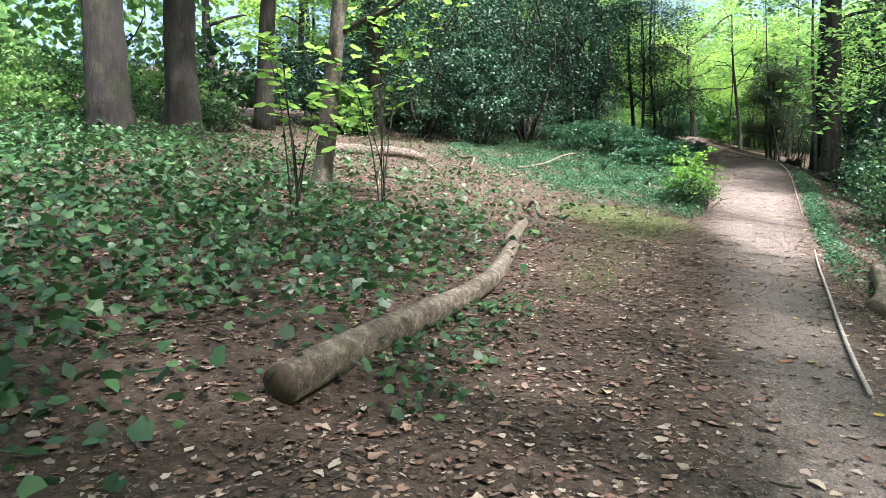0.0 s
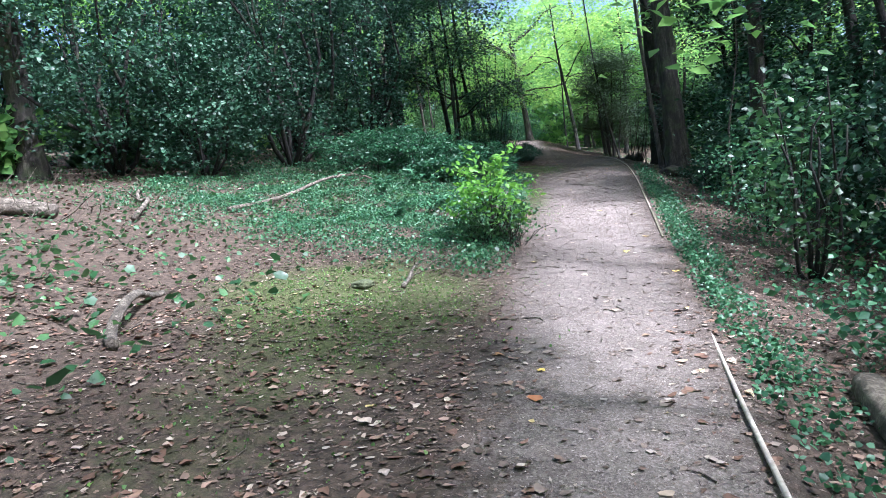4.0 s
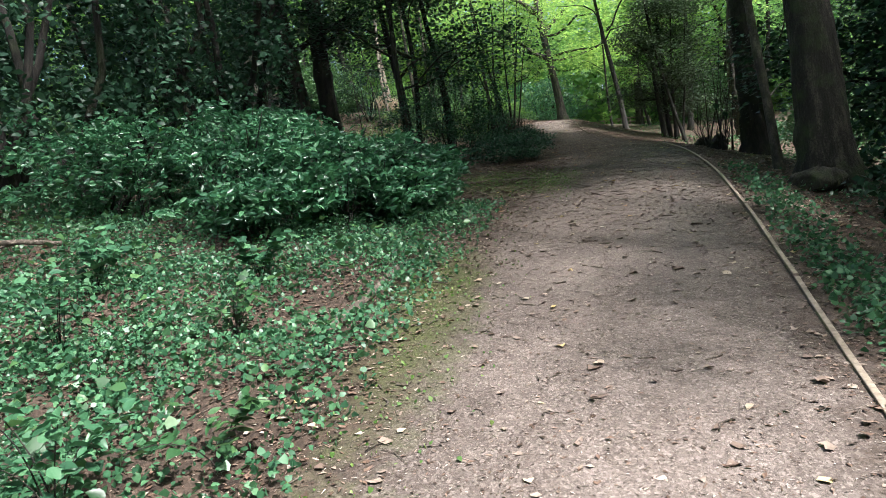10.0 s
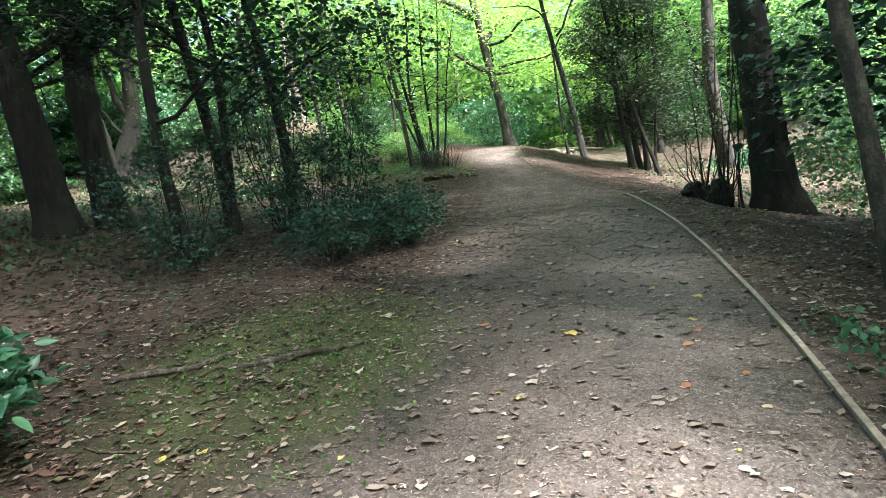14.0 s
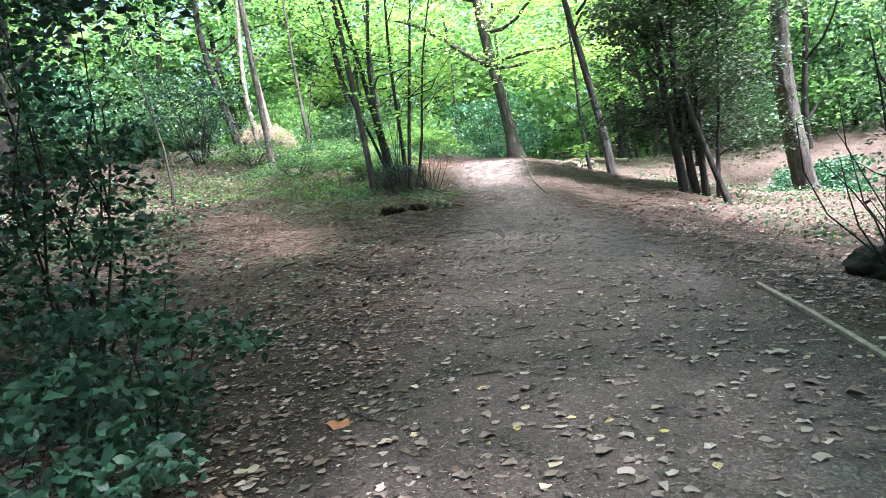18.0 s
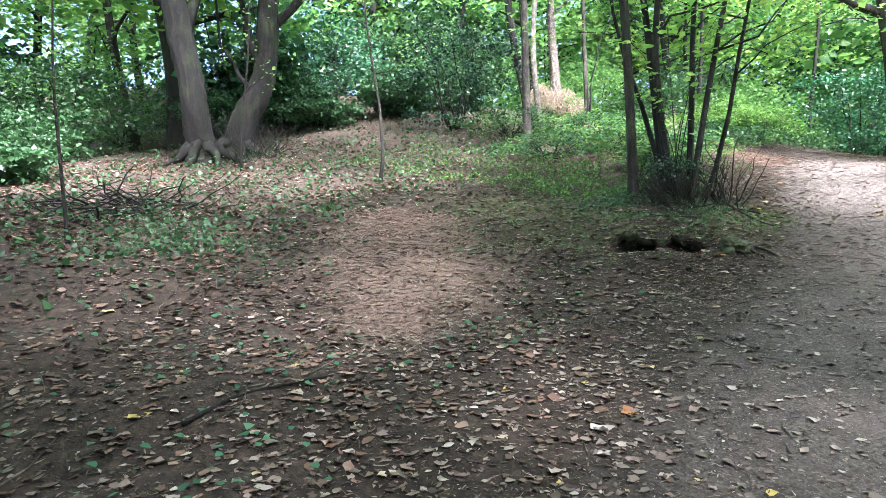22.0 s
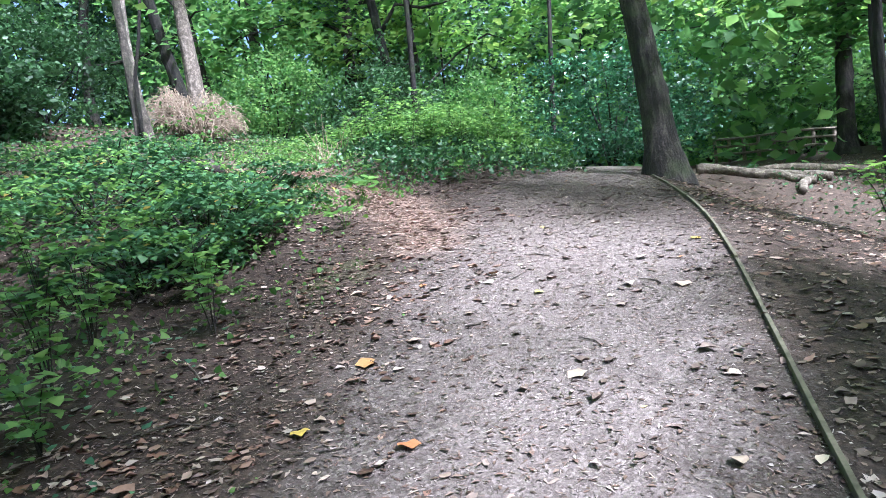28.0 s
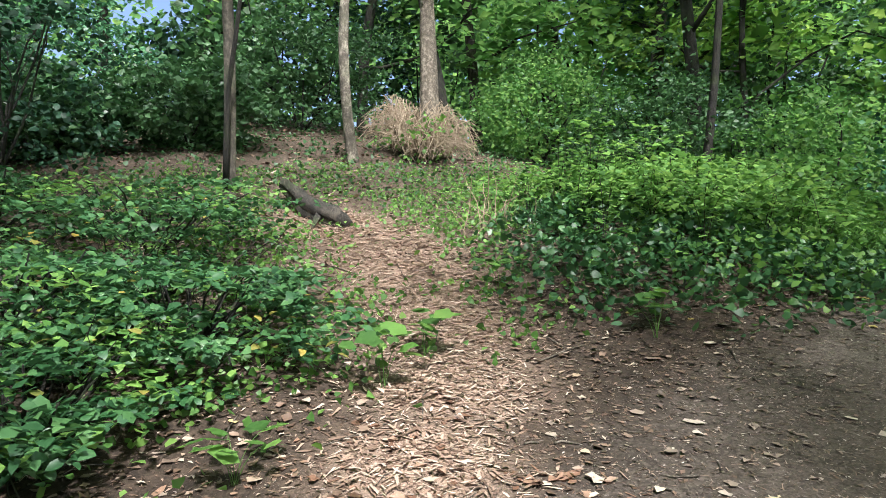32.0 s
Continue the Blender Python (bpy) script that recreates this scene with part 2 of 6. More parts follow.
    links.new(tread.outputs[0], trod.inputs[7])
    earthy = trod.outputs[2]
    crumb = nodes.new("ShaderNodeTexVoronoi")
    crumb.inputs["Scale"].default_value = 85
    links.new(warp.outputs[0], crumb.inputs["Vector"])
    sep2 = nodes.new("ShaderNodeSeparateColor")
    links.new(crumb.outputs["Color"], sep2.inputs[0])
    bits = ramp(nodes, [(0.0, (0.065, 0.052, 0.045)), (0.45, (0.145, 0.12, 0.106)), (0.8, (0.23, 0.195, 0.175)), (1.0, (0.40, 0.35, 0.31))])
    links.new(sep2.outputs[1], bits.inputs[0])
    part_bits = nodes.new("ShaderNodeValue")
    part_bits.outputs[0].default_value = 0.45
    earthy = mix(nodes, links, part_bits.outputs[0], earthy, bits.outputs[0])
    edge = math_node(nodes, links, "SUBTRACT", math_node(nodes, links, "ADD", attr("trail"), math_node(nodes, links, "MULTIPLY", patchy.outputs["Fac"], 0.9)), 0.45)
    edge = math_node(nodes, links, "MULTIPLY", math_node(nodes, links, "SUBTRACT", edge, 0.3), 2.2, True)
    half = nodes.new("ShaderNodeValue")
    half.outputs[0].default_value = 0.25
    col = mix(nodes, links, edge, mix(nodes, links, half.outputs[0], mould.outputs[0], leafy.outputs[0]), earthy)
    # Darkens the colour for damp earth and for painted-in shade.
    darkened = nodes.new("ShaderNodeMix")
    darkened.data_type, darkened.blend_type = "RGBA", "MULTIPLY"
    links.new(attr("damp_shade"), darkened.inputs[0])
    links.new(col, darkened.inputs[6])
    darkened.inputs[7].default_value = (0.30, 0.27, 0.24, 1)
    col = darkened.outputs[2]
    chips = ramp(nodes, [(0.3, (0.20, 0.13, 0.095)), (0.7, (0.48, 0.345, 0.265))])
    links.new(fine.outputs["Fac"], chips.inputs[0])
    col = mix(nodes, links, attr("chips"), col, chips.outputs[0])
    green = ramp(nodes, [(0.3, (0.028, 0.034, 0.012)), (0.7, (0.095, 0.106, 0.036))])
    links.new(fine.outputs["Fac"], green.inputs[0])
    mf = math_node(nodes, links, "MULTIPLY", math_node(nodes, links, "SUBTRACT", math_node(nodes, links, "ADD", attr("moss"), patchy.outputs["Fac"]), 0.80), 3.2, True)
    col = mix(nodes, links, mf, col, green.outputs[0])
    links.new(col, bsdf.inputs["Base Color"])
    bsdf.inputs["Roughness"].default_value = 0.92
    bsdf.inputs["Specular IOR Level"].default_value = 0.3
    h = math_node(nodes, links, "ADD", fine.outputs["Fac"], math_node(nodes, links, "MULTIPLY", grit.outputs["Distance"], 0.25))
    bump(nodes, links, math_node(nodes, links, "ADD", h, math_node(nodes, links, "MULTIPLY", mid.outputs["Fac"], 1.2)), 1.0, 0.014, bsdf)
    return m


SOIL = soil_material()
HOLLY = leaf_material("holly_leaves", (0.007, 0.020, 0.012), (0.023, 0.062, 0.034), (0.068, 0.15, 0.086), 0.45, 0.12, 0.9, 0.28)
# The green leaf colours again, with shade darkened into them.
SHADE = leaf_material("shaded_leaves", (0.018, 0.05, 0.018), (0.042, 0.105, 0.036), (0.09, 0.18, 0.065), 0.5, 0.3, 0.4)
YEW = leaf_material("yew_needles", (0.012, 0.028, 0.010), (0.024, 0.05, 0.018), (0.045, 0.085, 0.03), 0.5, 0.10, 0.6)
IVY = leaf_material("ivy_leaves", (0.012, 0.040, 0.022), (0.045, 0.13, 0.062), (0.115, 0.24, 0.11), 0.42, 0.2, 2.2, 0.35)
LAUREL = leaf_material("laurel_leaves", (0.010, 0.038, 0.019), (0.038, 0.125, 0.058), (0.12, 0.28, 0.13), 0.30, 0.18, 2.2, 0.5)
NETTLE = leaf_material("nettle_leaves", (0.03, 0.08, 0.018), (0.085, 0.185, 0.038), (0.23, 0.37, 0.085), 0.5, 0.4, 1.6)
BRAMBLE = leaf_material("bramble_leaves", (0.010, 0.032, 0.013), (0.032, 0.092, 0.032), (0.10, 0.20, 0.065), 0.42, 0.26, 2.2)
MAPLE = leaf_material("sycamore_leaves", (0.065, 0.155, 0.03), (0.15, 0.29, 0.06), (0.33, 0.44, 0.11), 0.5, 0.62, 0.3)
GREEN = leaf_material("woodland_leaves", (0.045, 0.12, 0.034), (0.105, 0.23, 0.062), (0.24, 0.38, 0.10), 0.5, 0.58, 0.5)
FRESH = leaf_material("fresh_leaves", (0.05, 0.15, 0.024), (0.11, 0.27, 0.038), (0.20, 0.40, 0.06), 0.38, 0.42, 2.0)
FAR_TREES = plain_material("far_trees", (0.012, 0.032, 0.012), (0.11, 0.20, 0.055), 0.9, 0.9, 1.0, 0.8)
BIRCH = bark_material("pale_birch_bark", (0.12, 0.10, 0.08), (0.42, 0.37, 0.30), 6, 0.2, 0.6)
YELLOW_GREEN = leaf_material("yellowing_leaves", (0.10, 0.13, 0.03), (0.22, 0.20, 0.045), (0.42, 0.30, 0.06), 0.5, 0.4, 1.5)
GRASS = leaf_material("grass_blades", (0.035, 0.09, 0.022), (0.09, 0.18, 0.04), (0.22, 0.30, 0.08), 0.5, 0.35, 0.9)
DRY = leaf_material("dry_stalks", (0.11, 0.08, 0.055), (0.25, 0.19, 0.13), (0.42, 0.34, 0.25), 0.8, 0.15, 1.5)
BARK = bark_material("grey_brown_bark", (0.026, 0.021, 0.017), (0.105, 0.086, 0.068), 9, 0.4)
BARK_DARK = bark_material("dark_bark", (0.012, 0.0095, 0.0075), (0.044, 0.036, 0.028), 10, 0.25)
BARK_PALE = bark_material("smooth_grey_bark", (0.07, 0.059, 0.047), (0.21, 0.18, 0.142), 6, 0.35, 0.5)
LOG = bark_material("fallen_log_bark", (0.17, 0.135, 0.10), (0.44, 0.375, 0.29), 11, 0.15, 1.0)
DEAD = bark_material("dead_wood", (0.13, 0.105, 0.08), (0.38, 0.32, 0.26), 14, 0.0, 1.0)
PALE_WOOD = plain_material("bleached_pole", (0.26, 0.21, 0.17), (0.54, 0.47, 0.40), 22, 0.8)
ENDGRAIN = plain_material("cut_end_grain", (0.03, 0.022, 0.016), (0.10, 0.075, 0.05), 30)
BOARD = plain_material("weathered_timber", (0.16, 0.125, 0.09), (0.36, 0.30, 0.235), 24, 0.85)
BOARD_MOSSY = plain_material("mossy_timber", (0.055, 0.055, 0.028), (0.17, 0.15, 0.10), 18, 0.9)
STONE = plain_material("mossy_stone", (0.022, 0.028, 0.012), (0.095, 0.105, 0.05), 26, 0.9, 0.8, 0.02)
LITTER = litter_material("brown_litter", [(0.0, (0.030, 0.018, 0.012)), (0.35, (0.095, 0.055, 0.038)), (0.68, (0.18, 0.112, 0.08)), (0.90, (0.30, 0.215, 0.165)), (1.0, (0.52, 0.43, 0.35))])
CRUMBS = litter_material("leaf_crumbs", [(0.0, (0.045, 0.033, 0.026)), (0.4, (0.13, 0.10, 0.085)), (0.75, (0.27, 0.22, 0.19)), (1.0, (0.58, 0.50, 0.44))])
CHIPS = litter_material("bark_chips", [(0.0, (0.12, 0.072, 0.052)), (0.5, (0.30, 0.195, 0.145)), (1.0, (0.54, 0.42, 0.34))])
PALE = litter_material("dry_pale_leaves", [(0.0, (0.13, 0.09, 0.07)), (0.4, (0.20, 0.145, 0.115)), (0.75, (0.31, 0.242, 0.195)), (0.96, (0.54, 0.46, 0.39)), (1.0, (0.60, 0.44, 0.10))])
RUST = litter_material("rust_leaves", [(0.0, (0.055, 0.026, 0.016)), (0.45, (0.17, 0.082, 0.05)), (0.8, (0.30, 0.185, 0.13)), (1.0, (0.54, 0.44, 0.35))])
YELLOW = litter_material("yellow_leaf", [(0.0, (0.62, 0.42, 0.06)), (0.6, (0.72, 0.56, 0.12)), (1.0, (0.5, 0.5, 0.10))], 0.5, True)
CREAM = litter_material("pale_leaf", [(0.0, (0.42, 0.32, 0.23)), (0.5, (0.58, 0.48, 0.36)), (1.0, (0.34, 0.22, 0.14))], 0.55, True)
ORANGE = litter_material("russet_leaf", [(0.0, (0.40, 0.14, 0.05)), (1.0, (0.45, 0.24, 0.08))], 0.55, True)


# ---- mesh tools ----
def np_mesh(name, verts, tris, mat, smooth=False):
    verts, tris = np.asarray(verts, np.float32), np.asarray(tris, np.int32)
    k = tris.shape[1]
    me = bpy.data.meshes.new(name)
    me.vertices.add(len(verts))
    me.vertices.foreach_set("co", verts.ravel())
    me.loops.add(tris.size)
    me.loops.foreach_set("vertex_index", tris.ravel())
    me.polygons.add(len(tris))
    me.polygons.foreach_set("loop_start", np.arange(0, tris.size, k, dtype=np.int32))
    if smooth:
        me.polygons.foreach_set("use_smooth", np.ones(len(tris), bool))
    me.update(calc_edges=True)
    me.materials.append(mat)
    return me


def part(name, data, parent, label="", kind=""):
    ob = new(name, data)
    ob.parent = parent
    if label or kind:
        tagged(ob, label, kind=kind)
    return ob


def holder(name, x, y, z, label, category, group="", kind=""):
    ob = new(name)
    ob.location = (x, y, z)
    ob.empty_display_size = 0.2
    return tagged(ob, label, category, group, kind)


def merge(chunks):
    """Joins (verts, faces) pairs."""
    vs, fs, n = [], [], 0
    for v, f in chunks:
        vs.append(v)
        fs.append(np.asarray(f) + n)
        n += len(v)
    return np.concatenate(vs), np.concatenate(fs)


def tube(points, radii, sides=10, rough=0.06, seed=0, cap=True):
    """A bent, tapered round stem: verts and quads (the caps are fans of quads too)."""
    points, radii = np.asarray(points, float), np.asarray(radii, float)
    r = np.random.default_rng(seed)
    tan = np.gradient(points, axis=0)
    tan /= np.linalg.norm(tan, axis=1, keepdims=True) + 1e-9
    ref = np.array([1.0, 0, 0]) if abs(tan[0][0]) < 0.8 else np.array([0, 1.0, 0])
    ang = np.linspace(0, 2 * np.pi, sides, endpoint=False)
    lobes = 1 + rough * np.sin(ang * 3 + r.uniform(0, 6)) + rough * 0.7 * np.sin(ang * 5 + r.uniform(0, 6))
    vs = []
    for p, t, q in zip(points, tan, radii):
        a = np.cross(t, ref)
        a /= np.linalg.norm(a) + 1e-9
        b = np.cross(t, a)
        w = lobes * (1 + r.normal(0, rough * 0.5, sides))
        vs.append(p + q * w[:, None] * (np.cos(ang)[:, None] * a + np.sin(ang)[:, None] * b))
    n = len(points)
    i = np.arange(sides)
    j = (i + 1) % sides
    fs = [np.stack([k * sides + i, k * sides + j, (k + 1) * sides + j, (k + 1) * sides + i], 1) for k in range(n - 1)]
    v = np.concatenate(vs)
    if cap:
        v = np.concatenate([v, points[:1], points[-1:]])
        c0, c1 = len(v) - 2, len(v) - 1
        e = np.arange(0, sides, 2)
        fs.append(np.stack([(e + 2) % sides, e + 1, e, np.full(len(e), c0)], 1))
        last = (n - 1) * sides
        fs.append(np.stack([last + e, last + e + 1, last + (e + 2) % sides, np.full(len(e), c1)], 1))
    return v, np.concatenate(fs)


def furrowed(points, radii, seed, sides=26, deep=.06):
    """A trunk with knobs and upright bark furrows that wander as they climb."""
    points, radii = np.asarray(points, float), np.asarray(radii, float)
    n = 5 * len(points)
    u = np.linspace(0, len(points) - 1, n)
    p = np.stack([np.interp(u, np.arange(len(points)), points[:, c]) for c in range(3)], 1)
    q = np.interp(u, np.arange(len(points)), radii)
    for c in range(2):
        p[2:-2, c] = np.convolve(p[:, c], np.ones(5) / 5, "valid")
    v, f = tube(p, q, sides, .02, seed)
    r = np.random.default_rng(seed + 5)
    a = np.linspace(0, 2 * np.pi, sides, endpoint=False)[None]
    z = p[:, 2:3]
    w = np.zeros((n, sides))
    for m in (2, 3, 5, 8, 11):
        w += deep * (.9 if m < 5 else .6) * np.sin(m * a + r.uniform(0, 6) + 1.1 * np.sin(z * r.uniform(.8, 2.2) + r.uniform(0, 6))) * (.6 + .4 * np.sin(z * r.uniform(1, 3) + r.uniform(0, 6)))
    w += deep * .5 * r.normal(0, 1, (n, sides))
    for k in range(max(1, n // 12)):
        zc, ac = r.uniform(z.min(), z.max()), r.uniform(0, 6.28)
        w += .22 * np.exp(-((z - zc) / .14) ** 2 - ((np.abs((a - ac + np.pi) % (2 * np.pi) - np.pi)) / .45) ** 2)
    body = n * sides
    v[:body] = np.repeat(p, sides, 0) + (v[:body] - np.repeat(p, sides, 0)) * (1 + w.reshape(-1, 1))
    return v, f


def bend(a, b, n, wobble, seed):
    """A line from a to b that wanders a little."""
    a, b = np.asarray(a, float), np.asarray(b, float)
    r = np.random.default_rng(seed)
    t = np.linspace(0, 1, n)[:, None]
    w = np.zeros((n, 3))
    for k in (1, 2, 3):
        w += np.sin(t * np.pi * k) * r.normal(0, 1, 3) / k
    return a + (b - a) * t + w * wobble


DIAMOND = (np.array([[0, 0, 0], [-.36, .45, .10], [0, 1, -.05], [.36, .45, .10]]), np.array([[0, 3, 2], [0, 2, 1]]))
OVAL = (np.array([[0, 0, 0], [-.30, .28, .07], [-.27, .66, .06], [0, 1, -.08], [.27, .66, .06], [.30, .28, .07], [0, .5, -.02]]),
        np.array([[0, 6, 1], [1, 6, 2], [2, 6, 3], [3, 6, 4], [4, 6, 5], [5, 6, 0]]))
LOBED = (np.array([[0, .05, 0], [-.36, .0, .05], [-.42, .26, .06], [-.52, .50, .02], [-.34, .66, .05], [0, 1, -.06], [.33, .70, .05], [.50, .55, .02], [.43, .25, .06], [.33, -.02, .05], [0, .42, -.03]]),
         np.array([[0, 10, 1], [1, 10, 2], [2, 10, 3], [3, 10, 4], [4, 10, 5], [5, 10, 6], [6, 10, 7], [7, 10, 8], [8, 10, 9], [9, 10, 0]]))
HEX = (np.array([[0, 0, 0], [-.33, .30, .08], [-.26, .68, .05], [0, 1, -.10], [.26, .68, .05], [.33, .30, .08]]), np.array([[0, 5, 1], [1, 5, 4], [1, 4, 2], [2, 4, 3]]))
CURL = (np.array([[0, 0, .05], [-.34, .25, .14], [-.28, .66, .02], [.05, 1, .16], [.30, .62, .15], [.30, .28, .02]]), np.array([[0, 5, 1], [1, 5, 4], [1, 4, 2], [2, 4, 3]]))
HEART = (np.array([[0, 0, 0], [-.46, .22, .09], [-.27, .72, .05], [.04, 1, -.10], [.46, .28, .08]]), np.array([[0, 4, 1], [1, 4, 2], [2, 4, 3]]))
ROLLED = (np.array([[0, 0, .0], [-.20, .16, .16], [-.34, .42, .22], [-.20, .74, .14], [.06, 1, .22], [.24, .72, .20], [.37, .40, .05], [.22, .14, .10], [.0, .36, .0], [.02, .70, .04]]),
          np.array([[0, 8, 1], [1, 8, 2], [2, 8, 9], [2, 9, 3], [3, 9, 4], [4, 9, 5], [5, 9, 6], [6, 9, 8], [6, 8, 7], [7, 8, 0]]))
TORN = (np.array([[0, 0, .02], [-.30, .10, .10], [-.22, .38, .16], [-.42, .62, .08], [-.08, .78, .12], [.14, 1, .20], [.20, .62, .08], [.40, .50, .18], [.24, .16, .04], [.0, .45, .0]]),
        np.array([[0, 9, 1], [1, 9, 2], [2, 9, 3], [3, 9, 4], [4, 9, 5], [5, 9, 6], [6, 9, 7], [7, 9, 8], [8, 9, 0]]))
SLIVER = (np.array([[0, 0, .0], [-.09, .3, .03], [-.06, .75, .0], [.02, 1, .04], [.10, .6, .02], [.08, .2, .0]]), np.array([[0, 5, 1], [1, 5, 4], [1, 4, 2], [2, 4, 3]]))


def crumpled(seed, lobes, ragged):
    """A dry leaf: an uneven outline, two rings of creased points inside."""
    r = np.random.default_rng(seed)
    n = 7
    a = np.linspace(0, 2 * np.pi, n, endpoint=False)
    rim = 1 + .22 * np.cos(a * lobes + seed) + r.uniform(-ragged, ragged, n)
    out = np.stack([.36 * np.sin(a) * rim, .5 - .5 * np.cos(a) * rim, r.uniform(-.02, .20, n)], 1)
    mid = np.stack([.18 * np.sin(a), .5 - .27 * np.cos(a), r.uniform(-.05, .09, n)], 1)
    v = np.concatenate([out, mid, [[0, .5, .03]]])
    i = np.arange(n)
    j = (i + 1) % n
    f = np.concatenate([np.stack([i, n + i, n + j], 1), np.stack([i, n + j, j], 1), np.stack([n + i, np.full(n, 2 * n), n + j], 1)])
    return v, f


CRUMPLED = [crumpled(1, 2, .15), crumpled(2, 3, .25), crumpled(3, 5, .2), crumpled(4, 2, .3), crumpled(5, 4, .12)]
SCRAP = (np.array([[0, 0, .02], [-.26, .42, .10], [.06, 1, .0], [.30, .34, .12]]), np.array([[0, 3, 2], [0, 2, 1]]))
SPLINT = (np.array([[-.05, 0, 0], [-.07, .9, .03], [.04, 1, .0], [.08, .1, .05]]), np.array([[0, 3, 2], [0, 2, 1]]))
DEADS = [CURL, ROLLED, TORN, SLIVER]

POINTED = (np.array([[0, 0, 0], [-.15, .10, .04], [-.26, .30, .08], [-.25, .54, .08], [-.13, .80, .02], [0, 1, -.10], [.13, .80, .02], [.25, .54, .08], [.26, .30, .08], [.15, .10, .04], [0, .32, -.01], [0, .68, -.03]]),
           np.array([[0, 10, 1], [1, 10, 2], [2, 10, 3], [3, 10, 11], [3, 11, 4], [4, 11, 5], [5, 11, 6], [6, 11, 7], [7, 11, 10], [7, 10, 8], [8, 10, 9], [9, 10, 0]]))


def scatter(points, sizes, shape=DIAMOND, up=0.75, lift=None, seed=1, width=1.0, normals=None, vary=0.0):
    """One leaf at every point. up: how flat they lie (1: level). lift: leaves rise by this angle. shape: one outline or a list of them.
    vary: how much each leaf's width and curl differ."""
    r = np.random.default_rng(seed)
    points = np.asarray(points, float)
    n = len(points)
    sizes = np.broadcast_to(np.asarray(sizes, float), (n,))
    if isinstance(shape, list):
        pick = r.integers(0, len(shape), n)
        return merge([scatter(points[pick == k], sizes[pick == k], sh, up, lift, seed * 10 + k, width, None, vary) for k, sh in enumerate(shape)])
    nor = r.normal(0, 1, (n, 3))
    nor /= np.linalg.norm(nor, axis=1, keepdims=True)
    nor = nor * (1 - up) + np.array([0, 0, up]) if normals is None else nor * (1 - up) + normals * up
    nor /= np.linalg.norm(nor, axis=1, keepdims=True) + 1e-9
    az = r.uniform(0, 2 * np.pi, n)
    d = np.stack([np.cos(az), np.sin(az), np.zeros(n) if lift is None else np.full(n, lift)], 1)
    d -= nor * (d * nor).sum(1, keepdims=True)
    d /= np.linalg.norm(d, axis=1, keepdims=True) + 1e-9
    side = np.cross(d, nor)
    s = sizes[:, None, None]
    wide = (width * (1 + vary * r.uniform(-.5, .6, n)))[:, None, None]
    curl = (1 + vary * r.uniform(-1.6, .9, n))[:, None, None]
    lv, lf = shape
    v = points[:, None] + s * (lv[None, :, :1] * wide * side[:, None] + lv[None, :, 1:2] * d[:, None] + lv[None, :, 2:] * curl * nor[:, None])
    f = lf[None] + (np.arange(n) * len(lv))[:, None, None]
    return v.reshape(-1, 3), f.reshape(-1, lf.shape[1])


def blob(centre, radii, n, clumps, seed, tight=0.22, shell=0.55):
    """Points in clumps through an uneven ellipsoid, thicker towards its skin."""
    r = np.random.default_rng(seed)
    d = r.normal(0, 1, (clumps, 3))
    d /= np.linalg.norm(d, axis=1, keepdims=True)
    rad = shell + (1 - shell) * r.uniform(0, 1, clumps) ** 0.5
    lump = 1 + 0.22 * np.sin(d[:, 0] * 4 + r.uniform(0, 6)) * np.sin(d[:, 1] * 3 + r.uniform(0, 6)) + 0.15 * r.normal(0, 1, clumps)
    c = d * (rad * lump)[:, None]
    k = r.integers(0, clumps, n)
    p = c[k] + r.normal(0, tight, (n, 3)) * np.array([1, 1, 0.55])
    return np.asarray(centre) + p * np.asarray(radii)


# ---- ground and trail ----
def in_patch(x, y, cx, cy, rx, ry):
    return np.exp(-(((x - cx) / rx) ** 2 + ((y - cy) / ry) ** 2))


def chip_amount(x, y):
    a = 0 * x
    for cx, cy, r in ((-3.6, 38.7, .6), (-2.9, 38.0, .65), (-2.2, 37.3, .65), (-1.7, 36.7, .5), (-1.35, 36.2, .35), (-1.05, 45.75, .24), (-1.3, 46.25, .28), (-1.6, 46.7, .3), (-2.1, 47.25, .36), (-2.7, 47.7, .4), (-3.4, 48.0, .45), (-4.0, 48.2, .5), (-4.8, 48.5, .5), (-5.5, 48.5, .5)):
        a = np.maximum(a, 1.3 * in_patch(x, y, cx, cy, r, r))
    return np.clip(a, 0, 1)


def moss_amount(x, y):
    a = 0.42 * in_patch(x, y, -0.9, 11.8, 1.1, 3.0) + 0.38 * in_patch(x, y, -1.0, 7.4, .7, 2.2) + 0.95 * in_patch(x, y, 0.6, 26.7, 1.0, 1.5) + 0.5 * in_patch(x, y, 0.7, 20.2, .45, 2.8) + 0.45 * in_patch(x, y, -3.2, 40.6, 2.6, 2.4) + 0.75 * in_patch(x, y, -1.2, 13.4, 1.5, 1.5)
    a += 0.25 * in_patch(x, y, -1.2, 39.2, 1.1, 1.2) + 0.55 * in_patch(x, y, -0.3, 41.3, .5, .9) + 0.45 * in_patch(x, y, -1.3, 45.0, .35, .8) + 0.3 * in_patch(x, y, 0.3, 21.6, .5, 1.2)
    return np.clip(a, 0, 1) * (1 - np.clip(1.5 * pit_amount(x, y), 0, 1))


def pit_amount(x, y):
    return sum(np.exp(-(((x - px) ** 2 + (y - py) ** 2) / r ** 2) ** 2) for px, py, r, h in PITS)


